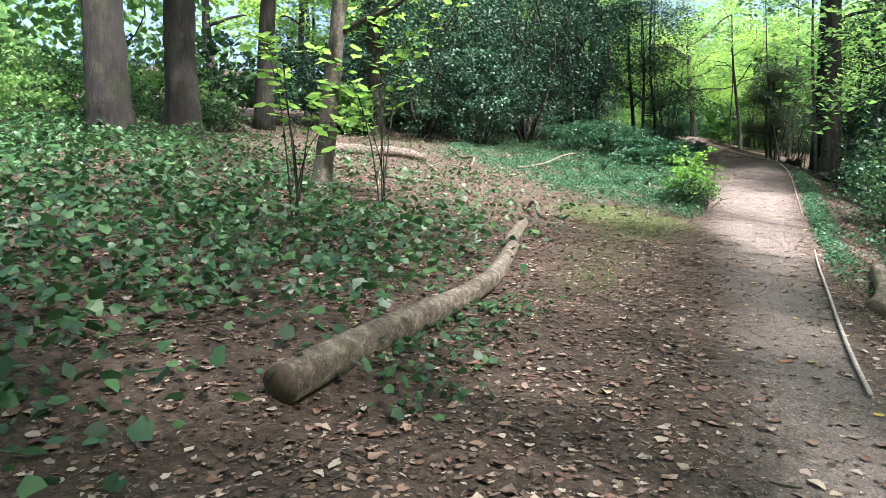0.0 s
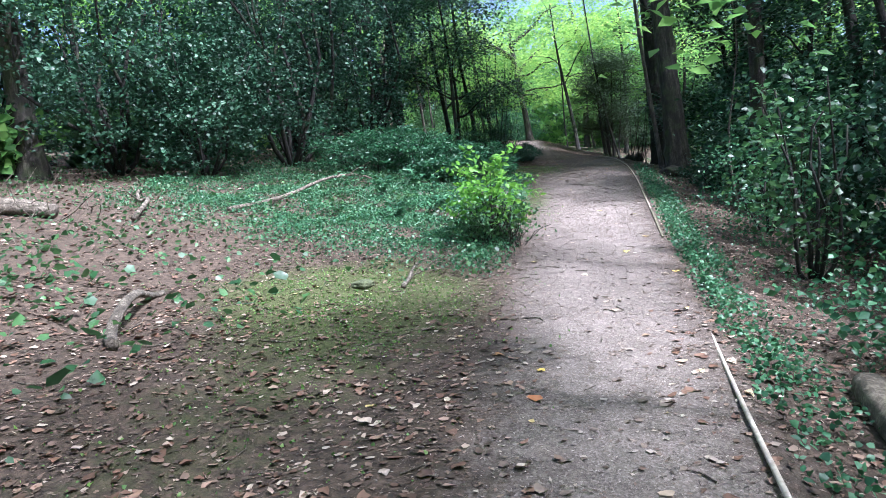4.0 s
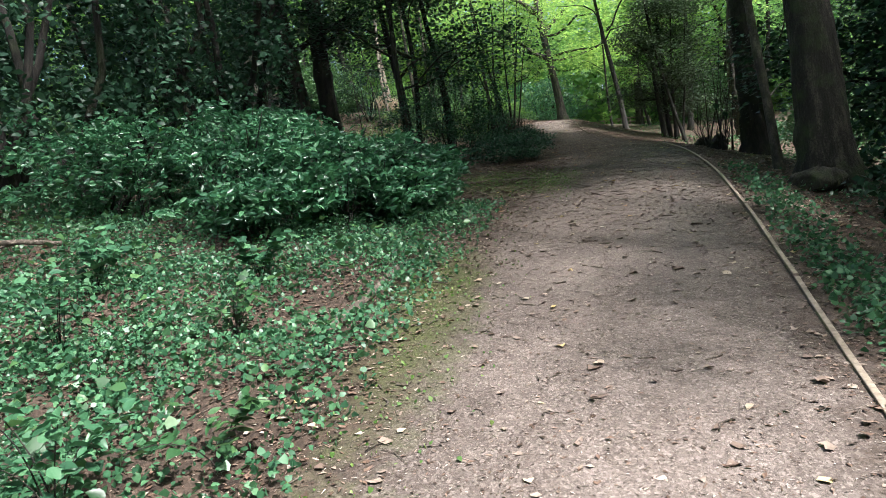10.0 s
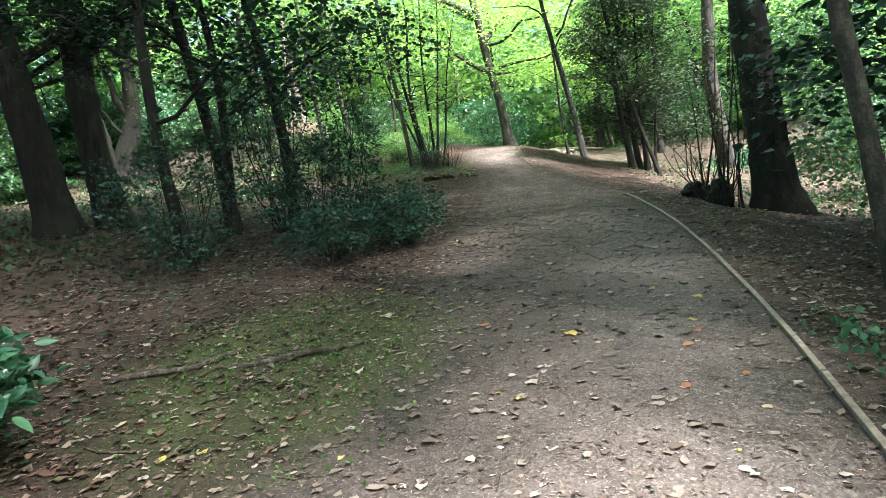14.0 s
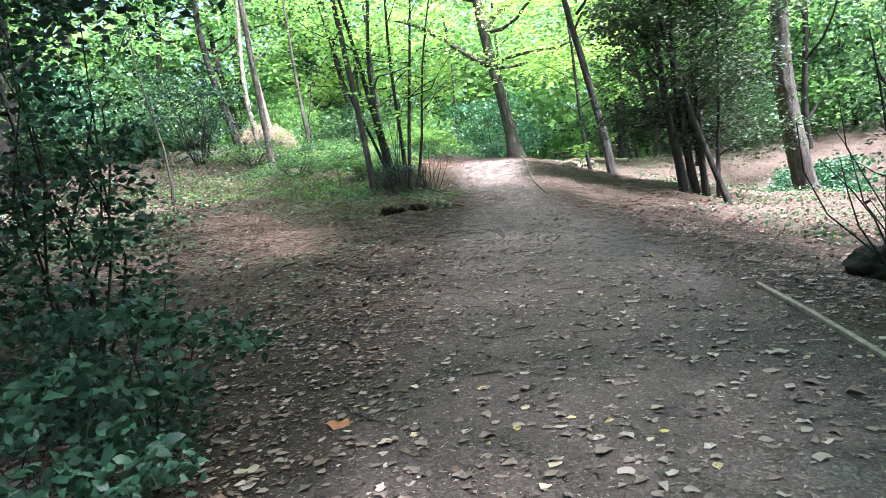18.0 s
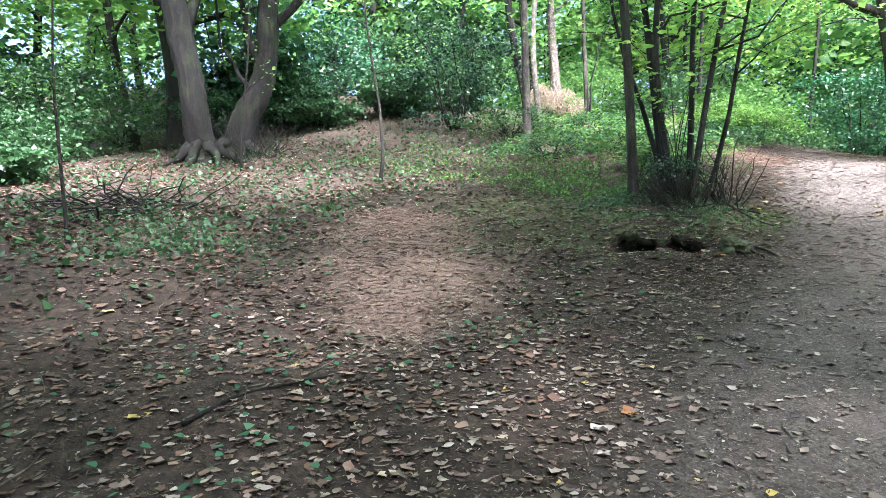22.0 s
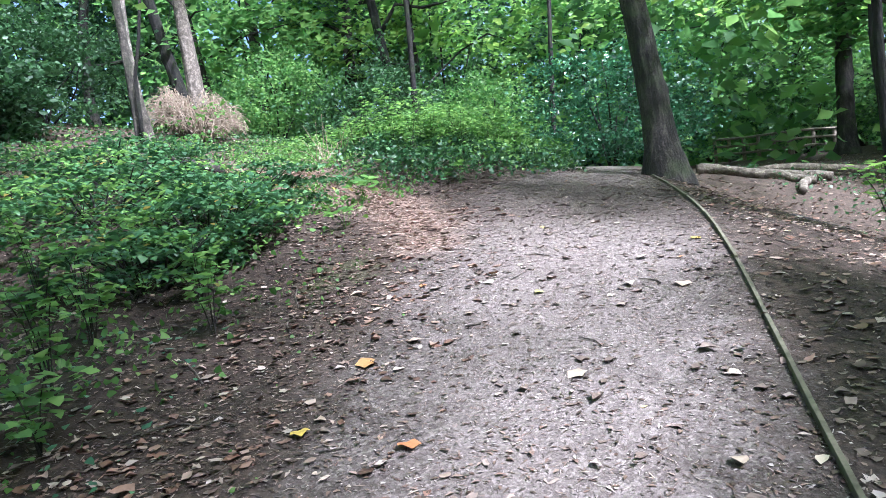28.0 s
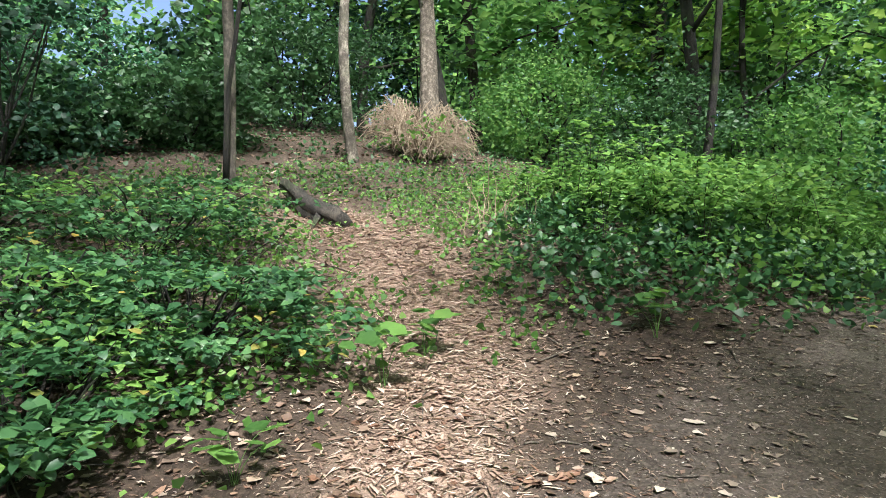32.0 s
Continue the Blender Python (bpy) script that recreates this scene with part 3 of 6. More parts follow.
GRID_U = np.concatenate([[-200, -90, -60, -40, -30, -24], np.arange(-20, -8, 0.8), np.arange(-8, -4, 0.16), np.arange(-4, -2.6, 0.06), np.arange(-2.6, 1.6, 0.11), np.arange(1.6, 5, 0.3), np.arange(5, 14, 0.9), [16, 20, 28, 40, 80, 200]])
GRID_Y = np.concatenate([[-200, -80, -40, -20, -12, -8, -5], np.arange(-3, 38.9, 0.13), np.arange(38.9, 40.6, 0.06), np.arange(40.6, 56, 0.13), np.arange(56, 80, 0.8), [85, 95, 120, 160, 260]])
GRID_Z = ground_z(GRID_U[None] + EDGE_X(np.clip(GRID_Y, -30, 90))[:, None], GRID_Y[:, None] + 0 * GRID_U[None])


def surf_z(x, y):
    """Height of the built sheet itself."""
    x, y = np.atleast_1d(np.asarray(x, float)), np.atleast_1d(np.asarray(y, float))
    u = x - EDGE_X(np.clip(y, -30, 90))
    i = np.clip(np.searchsorted(GRID_U, u) - 1, 0, len(GRID_U) - 2)
    j = np.clip(np.searchsorted(GRID_Y, y) - 1, 0, len(GRID_Y) - 2)
    a = (u - GRID_U[i]) / (GRID_U[i + 1] - GRID_U[i])
    b = (y - GRID_Y[j]) / (GRID_Y[j + 1] - GRID_Y[j])
    return (GRID_Z[j, i] * (1 - a) + GRID_Z[j, i + 1] * a) * (1 - b) + (GRID_Z[j + 1, i] * (1 - a) + GRID_Z[j + 1, i + 1] * a) * b


def gz(x, y):
    return float(surf_z(x, y)[0])


def build_ground():
    us, ys = GRID_U, GRID_Y
    U, Y = np.meshgrid(us, ys)
    X = U + EDGE_X(np.clip(Y, -30, 90))
    Z = GRID_Z
    nx, ny = len(us), len(ys)
    verts = np.stack([X, Y, Z], -1).reshape(-1, 3)
    i = (np.arange(ny - 1)[:, None] * nx + np.arange(nx - 1)[None]).ravel()
    quads = np.stack([i, i + 1, i + nx + 1, i + nx], 1)
    u, y, x = U.ravel(), Y.ravel(), X.ravel()
    w = WIDTH(y)
    inside = np.minimum(-u + 0.02, u + w)
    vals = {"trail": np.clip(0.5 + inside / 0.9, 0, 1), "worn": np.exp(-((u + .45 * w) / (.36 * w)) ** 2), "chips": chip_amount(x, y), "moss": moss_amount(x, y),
            # Damp earth, and shade put into the soil colour in burrows and by trees.
            "damp_shade": np.clip(2 * pit_amount(x, y) + 0.65 * in_patch(x, y, -3.4, 41.0, 3.0, 2.6) * (1 - chip_amount(x, y)) + 0.55 * in_patch(x, y, -2.2, 45.0, 1.2, 1.9) + 0.95 * in_patch(x, y, -.8, 39.8, 1.3, 1.3) + 0.6 * in_patch(x, y, 2.3, 49.5, 1.5, 4.0) + 0.4 * in_patch(x, y, 1.5, 33.5, 2.6, 3.0) + 0.6 * in_patch(x, y, 1.4, 27, 2.8, 6.5) + 0.3 * in_patch(x, y, 1.2, 37.5, 3.5, 5.0) + 1.0 * in_patch(x, y, -0.4, 48.0, 2.0, 1.5) + 0.8 * in_patch(x, y, 0.1, 47.2, 1.3, .6) - 0.5 * np.clip((u + 1.3) / 1.0, 0, 1) * (y < 31), 0, 0.8 + .2 * np.clip(pit_amount(x, y), 0, 1))}
    qc = quads.mean(1).astype(int)
    cu, cy = u[quads].mean(1), y[quads].mean(1)
    on = (cu < 0.0) & (cu > -WIDTH(cy)) & (cy > -8) & (cy < 58)
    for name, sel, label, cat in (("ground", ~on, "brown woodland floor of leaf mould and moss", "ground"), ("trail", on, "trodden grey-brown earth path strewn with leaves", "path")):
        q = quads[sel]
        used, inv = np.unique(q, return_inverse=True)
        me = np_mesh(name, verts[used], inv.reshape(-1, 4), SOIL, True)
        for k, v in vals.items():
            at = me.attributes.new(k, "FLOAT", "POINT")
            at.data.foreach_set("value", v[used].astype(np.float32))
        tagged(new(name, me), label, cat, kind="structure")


build_ground()


# ---- makers of things ----
def tree(name, label, x, y, lean, h, r, bark, leaf=None, crown_n=0, crown_from=0.45, spread=2.6, leaf_size=0.13, limbs=5, seed=0, sides=12, wobble=0.12, category="tree", group="", flare=1.45, shape=DIAMOND):
    """A trunk with root flare, limbs, and a crown of leaf sprays round the limbs' ends."""
    rr = np.random.default_rng(seed + 1000)
    z = gz(x, y)
    ob = holder(name, x, y, z, label, category, group)
    n = max(8, int(h * 1.6))
    line = bend((0, 0, -0.25), (lean[0] * h, lean[1] * h, h), n, wobble * (h / 8), seed)
    line[:, :2] -= line[0, :2]
    t = np.linspace(0, 1, n)
    rad = r * (1 - 0.72 * t) * (1 + (flare - 1) * np.exp(-t * h / 0.35))
    part("trunk", np_mesh("trunk", *(furrowed(line, rad, seed) if r >= .055 and abs(x - EDGE_X(y)) < 15 else tube(line, rad, sides, .06, seed)), bark, True), ob)
    ends = []
    for k in range(limbs):
        s = crown_from * 0.8 + (0.97 - crown_from * 0.8) * (k + 0.5) / limbs
        p = np.array([np.interp(s, t, line[:, j]) for j in range(3)])
        az = k * 2.4 + rr.uniform(0, 1)
        ln = spread * (1.15 - 0.5 * s) * rr.uniform(0.75, 1.2)
        e = p + np.array([math.cos(az) * ln, math.sin(az) * ln, ln * rr.uniform(0.25, 0.75)])
        lr = r * (1 - 0.72 * s) * 0.5
        lb = bend(p, e, 6, 0.09 * ln, seed * 31 + k)
        part("limb", np_mesh("limb", *tube(lb, np.linspace(lr, lr * 0.25, 6), 6, 0.05, seed + k), bark, True), ob)
        ends += [lb[3], lb[4], e]
    ends.append(line[-1])
    if crown_n:
        ends = np.array(ends)
        m = crown_n // len(ends) + 1
        pts = np.concatenate([blob(c, (spread * .55, spread * .55, spread * .34), m, 14, seed * 77 + k, 0.2, 0.3) for k, c in enumerate(ends)])
        part("crown", np_mesh("crown", *scatter(pts, leaf_size * rr.uniform(0.6, 1.25, len(pts)), shape, 0.62, seed=seed), leaf), ob)
    return ob


def bush(name, label, x, y, h, rx, ry, n, leaf, leaf_size, seed, stems=6, bark=BARK_DARK, shape=DIAMOND, category="shrub", low=0.0, up=0.45, clumps=60, group="", tight=0.2, width=1.0, stout=1.0):
    """Stems fanning from one foot, clothed in leaf clumps down to the height low."""
    rr = np.random.default_rng(seed + 50)
    z = gz(x, y)
    ob = holder(name, x, y, z, label, category, group)
    for k in range(stems):
        az = k * 2.4 + rr.uniform(0, .8)
        q = rr.uniform(0.35, 0.85)
        e = (math.cos(az) * rx * q, math.sin(az) * ry * q, h * rr.uniform(0.7, 0.98))
        b = bend((math.cos(az) * 0.06 * h * .3, math.sin(az) * 0.06 * h * .3, -0.1), e, 7, 0.05 * h, seed * 13 + k)
        r0 = (0.010 + 0.008 * h) * stout
        part("stem", np_mesh("stem", *tube(b, np.linspace(r0, r0 * .3, 7), 6, 0.05, seed + k), bark, True), ob)
    pts = blob((0, 0, low + (h - low) * .5), (rx, ry, (h - low) * .52), n, clumps, seed, tight)
    floor = surf_z(pts[:, 0] + x, pts[:, 1] + y) - z + 0.03
    pts = pts[pts[:, 2] > floor]
    part("foliage", np_mesh("foliage", *scatter(pts, leaf_size * rr.uniform(0.6, 1.3, len(pts)), shape, up, seed=seed, width=width), leaf), ob)
    return ob


def fallen(name, label, a, b, r0, r1, mat, seed, wobble=0.05, sides=12, category="log", n=12, end_mat=None, sink=0.25, twigs=0, bow=0.0):
    """A length of wood lying on the ground from a to b, (x, y) each."""
    rr = np.random.default_rng(seed)
    t = np.linspace(0, 1, n)
    line = bend((*a, 0), (*b, 0), n, wobble, seed)
    line[:, 0] += bow * np.sin(t * np.pi)
    rad = r0 + (r1 - r0) * t
    z = surf_z(line[:, 0], line[:, 1])
    z = np.convolve(np.pad(z, 2, "edge"), np.ones(5) / 5, "valid")
    line[:, 2] = z + rad * (1 - sink) + np.abs(line[:, 2]) * 0.6
    o = line[0].copy()
    o[2] = gz(o[0], o[1])
    ob = holder(name, *o, label, category)
    part("body", np_mesh("body", *tube(line - o, rad, sides, 0.05, seed), mat, True), ob)
    if end_mat:
        for e, d in ((0, 1), (-1, -2)):
            ax = line[e] - line[d]
            ax /= np.linalg.norm(ax)
            c = line[e] - o
            part("cut_end", np_mesh("cut_end", *tube([c - ax * 0.01, c + ax * 0.006], [rad[e] * .97, rad[e] * .93], sides, 0.05, seed), end_mat), ob)
    for k in range(twigs):
        s = rr.integers(n // 3, n - 1)
        az = rr.uniform(0, 6.28)
        e = line[s] - o + np.array([math.cos(az), math.sin(az), rr.uniform(.1, .5)]) * rr.uniform(.3, .8)
        part("twig", np_mesh("twig", *tube(bend(line[s] - o, e, 5, .05, seed + k), np.linspace(rad[s] * .5, .004, 5), 5, .05, k), mat, True), ob)
    return ob


def cover(name, label, n, box, keep, leaf, size, tall, seed, shape=HEX, up=0.7, category="ground cover", width=1.0, lift=None, rise=1.5, even=0.35, base=0.012, vary=0.6):
    """Low leaves over a stretch of ground: box is x0, x1, y0, y1, keep(x, y, d) the chance of one standing there."""
    r = np.random.default_rng(seed)
    xs, ys_, ls, got = [], [], [], 0
    for _ in range(40):
        x, y = r.uniform(box[0], box[1], n), r.uniform(box[2], box[3], n)
        d = x - EDGE_X(y)
        lump = 0.5 + 0.5 * np.sin(x * 2.3 + 1.7 * np.sin(y * 1.3 + seed)) * np.sin(y * 2.1 + seed + np.sin(x * 1.9))
        lump = 0.6 * lump + 0.4 * (0.5 + 0.5 * np.sin(x * 6.1 + 2 * np.sin(y * 3.3)) * np.sin(y * 5.7 + seed))
        ok = r.uniform(0, 1, n) < np.clip((keep(x, y, d) - pit_amount(x, y)) * (even + (1 - even) * 2 * lump), 0, 1)
        xs.append(x[ok]), ys_.append(y[ok]), ls.append(lump[ok])
        got += ok.sum()
        if got >= n:
            break
    x, y, lump = np.concatenate(xs)[:n], np.concatenate(ys_)[:n], np.concatenate(ls)[:n]
    z = surf_z(x, y) + tall * (0.25 + lump) * r.uniform(0, 1, len(x)) ** rise + base
    v, f = scatter(np.stack([x, y, z], 1), size * r.uniform(0.5, 1.35, len(x)), shape, up, lift, seed, width, vary=vary)
    ob = new(name, np_mesh(name, v, f, leaf))
    return tagged(ob, label, category, kind="stuff")


def step01(v, a, b):
    return np.clip((v - a) / (b - a), 0, 1)


def twig_heap(name, label, x, y, r, h, n, mat, seed, thick=.006, upright=.5, category="brushwood"):
    """A tangle of thin dead twigs."""
    rr = np.random.default_rng(seed)
    z = gz(x, y)
    ob = holder(name, x, y, z, label, category)
    chunks = []
    for k in range(n):
        az, q = rr.uniform(0, 6.28), r * rr.uniform(0, 1) ** .6
        a = np.array([math.cos(az) * q, math.sin(az) * q, 0])
        a[2] = gz(x + a[0], y + a[1]) - z - .02
        d = rr.normal(0, 1, 3) * np.array([1, 1, .3]) * (1 - upright) + np.array([math.cos(az) * .3, math.sin(az) * .3, 1]) * upright
        d /= np.linalg.norm(d)
        e = a + d * h * rr.uniform(.5, 1.25)
        e[2] = max(e[2], gz(x + e[0], y + e[1]) - z + .01)
        twig = tube(bend(a, e, 5, .06 * h, seed * 7 + k), np.linspace(thick, thick * .4, 5) * rr.uniform(.6, 1.6), 4, 0, k, False)
        if k < 14:
            part("twig", np_mesh("twig", *twig, mat, True), ob)
        else:
            chunks.append(twig)
    part("tangle", np_mesh("tangle", *merge(chunks), mat, True), ob, kind="stuff")
    return ob


def spray_shrub(name, label, x, y, h, reach, stems, leaf, leaf_size, seed, bark=BARK, shape=OVAL, lean=(0, 0), category="shrub", thick=.008, first=.3, gap=.055, sides=2, width=1.0, up=.72):
    """Arching shoots from one foot, each set with leaves on both sides and short side shoots."""
    rr = np.random.default_rng(seed + 70)
    z = gz(x, y)
    ob = holder(name, x, y, z, label, category)
    pts, sizes, outs = [], [], []
    for k in range(stems):
        az = k * 2.4 + rr.uniform(0, 1)
        q, up_to = reach * rr.uniform(.3, 1.1), h * rr.uniform(.55, 1.05)
        e = np.array([math.cos(az) * q + lean[0], math.sin(az) * q + lean[1], up_to])
        t = np.linspace(0, 1, 9)[:, None]
        line = np.array([0, 0, -.05]) + np.concatenate([e[:2] * t ** 1.7, (e[2] + .05) * np.sin(t * 1.75) / math.sin(1.75)], 1) + np.sin(t * 5 + k) * .012 * h
        part("stem", np_mesh("stem", *tube(line, np.linspace(thick, thick * .3, 9), 5, .05, seed + k), bark, True), ob)
        shoots = [line] + [bend(line[j], line[j] + np.array([math.cos(az + s) * .22, math.sin(az + s) * .22, .10]) * h * .8, 6, .01, seed + k + j) for j in (3, 4, 5, 6) for s in ((-.9, .8)[:sides])]
        for i, sh in enumerate(shoots):
            ln = np.linalg.norm(np.diff(sh, axis=0), axis=1).sum()
            for u in np.arange(first if i == 0 else .25, 1.0, gap / max(ln, .05)):
                p = np.array([np.interp(u * (len(sh) - 1), np.arange(len(sh)), sh[:, c]) for c in range(3)])
                pts.append(p + rr.normal(0, .012, 3))
                sizes.append(leaf_size * rr.uniform(.65, 1.2))
    pts = np.array(pts)
    pts = pts[pts[:, 2] > .05]
    part("foliage", np_mesh("foliage", *scatter(pts, np.array(sizes)[:len(pts)], shape, up, -.25, seed, width, vary=.4), leaf, True), ob)
    return ob


# ---- trees beside the trail, from the start to the end ----
beech = tree("beech_tree", "tall grey-barked tree on the slope below the path", 4.85, 26.4, (-.02, .0), 15, .32, BARK, GREEN, 11000, .5, 5.0, .25, 6, 11, 16, flare=1.8)
# Extra overhead limb and crown, added to cut light on the trail.
part("limb", np_mesh("limb", *tube(bend((-.1, .0, 8.2), (-4.2, .6, 10.8), 8, .2, 81), np.linspace(.12, .03, 8), 8, .05, 81), BARK, True), beech)
part("crown", np_mesh("crown", *scatter(blob((-3.9, .6, 10.9), (3.2, 4.0, 1.5), 2200, 60, 82, .2, .3), .24, DIAMOND, .7, seed=83), GREEN), beech)
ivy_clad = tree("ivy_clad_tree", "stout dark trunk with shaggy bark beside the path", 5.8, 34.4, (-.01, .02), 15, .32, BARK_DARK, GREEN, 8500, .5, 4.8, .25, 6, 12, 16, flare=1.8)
tree("slim_tree", "slim grey leaning trunk beside the big tree", 4.75, 28.3, (-.07, .0), 10, .075, BARK_PALE, GREEN, 900, .6, 2.4, .2, 5, 29, 9, .12)
# High limb and leaf mass added to shade the bank across the path.
part("limb", np_mesh("limb", *tube(bend((-.05, .2, 8.5), (-3.0, 4.6, 11.5), 8, .2, 74), np.linspace(.12, .03, 8), 8, .05, 74), BARK_DARK, True), ivy_clad)
part("crown", np_mesh("crown", *scatter(blob((-2.9, 4.6, 11.6), (3.0, 3.0, 1.5), 2200, 50, 75, .2, .3), .22, DIAMOND, .62, seed=76), GREEN), ivy_clad)
slender = tree("slender_tree", "slim brown trunk on the slope below the path", 5.2, 21.5, (-.01, .0), 12, .18, BARK, GREEN, 1300, .6, 3.2, .2, 6, 13)
# Limb and crown above the view, added to put the hollies in shade.
part("limb", np_mesh("limb", *tube(bend((-.05, 0, 9.3), (-3.2, -2.0, 12.4), 7, .15, 71), np.linspace(.07, .02, 7), 7, .05, 71), BARK, True), slender)
part("crown", np_mesh("crown", *scatter(blob((-3.0, -2.0, 12.3), (2.6, 2.4, 1.5), 1300, 40, 72, .2, .3), .2, DIAMOND, .62, seed=73), GREEN), slender)
tree("slender_tree", "slim grey trunk standing beyond the dark yew", 8.4, 47.5, (-.05, .0), 13, .30, BARK, MAPLE, 2600, .6, 3.0, .17, 6, 14)
leaning = tree("young_tree", "thin dark leaning trunk beside the path", 3.35, 47.0, (-.11, .0), 9, .12, BARK_DARK, MAPLE, 2600, .5, 2.6, .13, 5, 16)
# Added limb with dense leaves, shading the upper path past the sun patch.
part("limb", np_mesh("limb", *tube(bend((-.4, .0, 4.6), (1.0, -.4, 6.6), 6, .1, 84), np.linspace(.05, .015, 6), 7, .05, 84), BARK_DARK, True), leaning)
part("crown", np_mesh("crown", *scatter(blob((.9, -.2, 7.0), (1.5, 1.9, .9), 1500, 50, 85, .2, .3), .15, DIAMOND, .7, seed=86), MAPLE), leaning)
tree("birch_tree", "slim pale birch trunk on the bank", -8.9, 50.75, (-.06, .02), 12, .09, BIRCH, GREEN, 4000, .5, 2.6, .13, 5, 17, flare=1.2)
forked = tree("slim_tree", "slim grey trunk among brambles with a dark curved fork", -5.51, 47.36, (-.02, .02), 8, .06, BARK_PALE, GREEN, 2500, .55, 2.0, .11, 5, 18, flare=1.15)
part("fork", np_mesh("fork", *tube([(0, 0, .45), (.06, -.02, .8), (.05, .0, 1.3), (.18, .02, 1.75), (.28, .05, 2.3), (.75, .1, 2.9), (1.3, .15, 3.4)], np.linspace(.028, .01, 7), 7, .05, 3), BARK_DARK, True), forked)
tree("slim_tree", "slim grey trunk on the bank", -5.65, 44.8, (-.04, .02), 11, .09, BARK_PALE, GREEN, 4000, .5, 2.6, .13, 5, 19)
tree("young_tree", "bent grey-brown young trunk on the leafy bank", -5.45, 8.7, (.06, .0), 9, .15, BARK_PALE, MAPLE, 2600, .3, 2.2, .16, 7, 27, 12, .16)
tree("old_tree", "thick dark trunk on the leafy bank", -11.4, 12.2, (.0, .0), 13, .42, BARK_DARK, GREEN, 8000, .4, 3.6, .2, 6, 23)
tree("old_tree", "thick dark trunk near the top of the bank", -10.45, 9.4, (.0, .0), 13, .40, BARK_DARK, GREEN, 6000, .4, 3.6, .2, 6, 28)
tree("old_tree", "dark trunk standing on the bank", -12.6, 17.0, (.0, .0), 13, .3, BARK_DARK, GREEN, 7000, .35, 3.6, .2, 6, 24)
tree("pine_tree", "reddish-brown straight trunk behind the holly", -9.6, 19.0, (.0, .0), 14, .26, BARK, GREEN, 6000, .5, 3.6, .2, 6, 25)
tree("young_tree", "thin dark curved trunk below the path", 3.35, 10.7, (.02, .0), 7, .06, BARK_DARK, GREEN, 3500, .25, 2.0, .12, 6, 26, 8, .35)


def sycamore():
    """The leaning sycamore at the top of the trail, with its fork."""
    x, y = .42, 51.35
    ob = holder("sycamore_tree", x, y, gz(x, y), "leaning pale-barked sycamore at the top of the path", "tree")
    line = np.array([(0, 0, -.3), (-.02, 0, .1), (-.05, .02, .5), (-.10, .05, 1.2), (-.20, .08, 2.2), (-.38, .12, 3.4), (-.52, .18, 4.6), (-.60, .2, 5.8), (-.74, .3, 6.8)])
    rad = np.array([.46, .34, .245, .20, .185, .175, .165, .16, .14])
    part("trunk", np_mesh("trunk", *furrowed(line, rad, 5, 36, .035), BARK, True), ob)
    ends = []
    for k, (az, ln, s0, r0) in enumerate([(2.9, 3.8, 5, .12), (3.6, 3.2, 7, .14), (.3, 3.5, 8, .15), (1.6, 3.0, 8, .13), (2.2, 3.2, 7, .1), (.9, 3.4, 6, .1), (1.2, 3.0, 6, .09), (.15, 3.6, 5, .07), (5.9, 3.2, 6, .07), (.6, 4.0, 5, .07)]):
        p = line[s0]
        e = p + np.array([math.cos(az) * ln, math.sin(az) * ln, ln * (.7 if k < 7 else .18)])
        b = bend(p, e, 8, .25, 900 + k)
        part("limb", np_mesh("limb", *tube(b, np.linspace(r0, .03, 8), 8, .06, k), BARK, True), ob)
        ends += [b[3], b[5], e]
    pts = np.concatenate([blob(c + np.array([0, 0, -.2]), (1.9, 1.9, .9), 300, 14, 910 + k, .2, .3) for k, c in enumerate(ends)])
    part("crown", np_mesh("crown", *scatter(pts, .16 * rng.uniform(.6, 1.25, len(pts)), DIAMOND, .7, seed=6), MAPLE), ob)


sycamore()


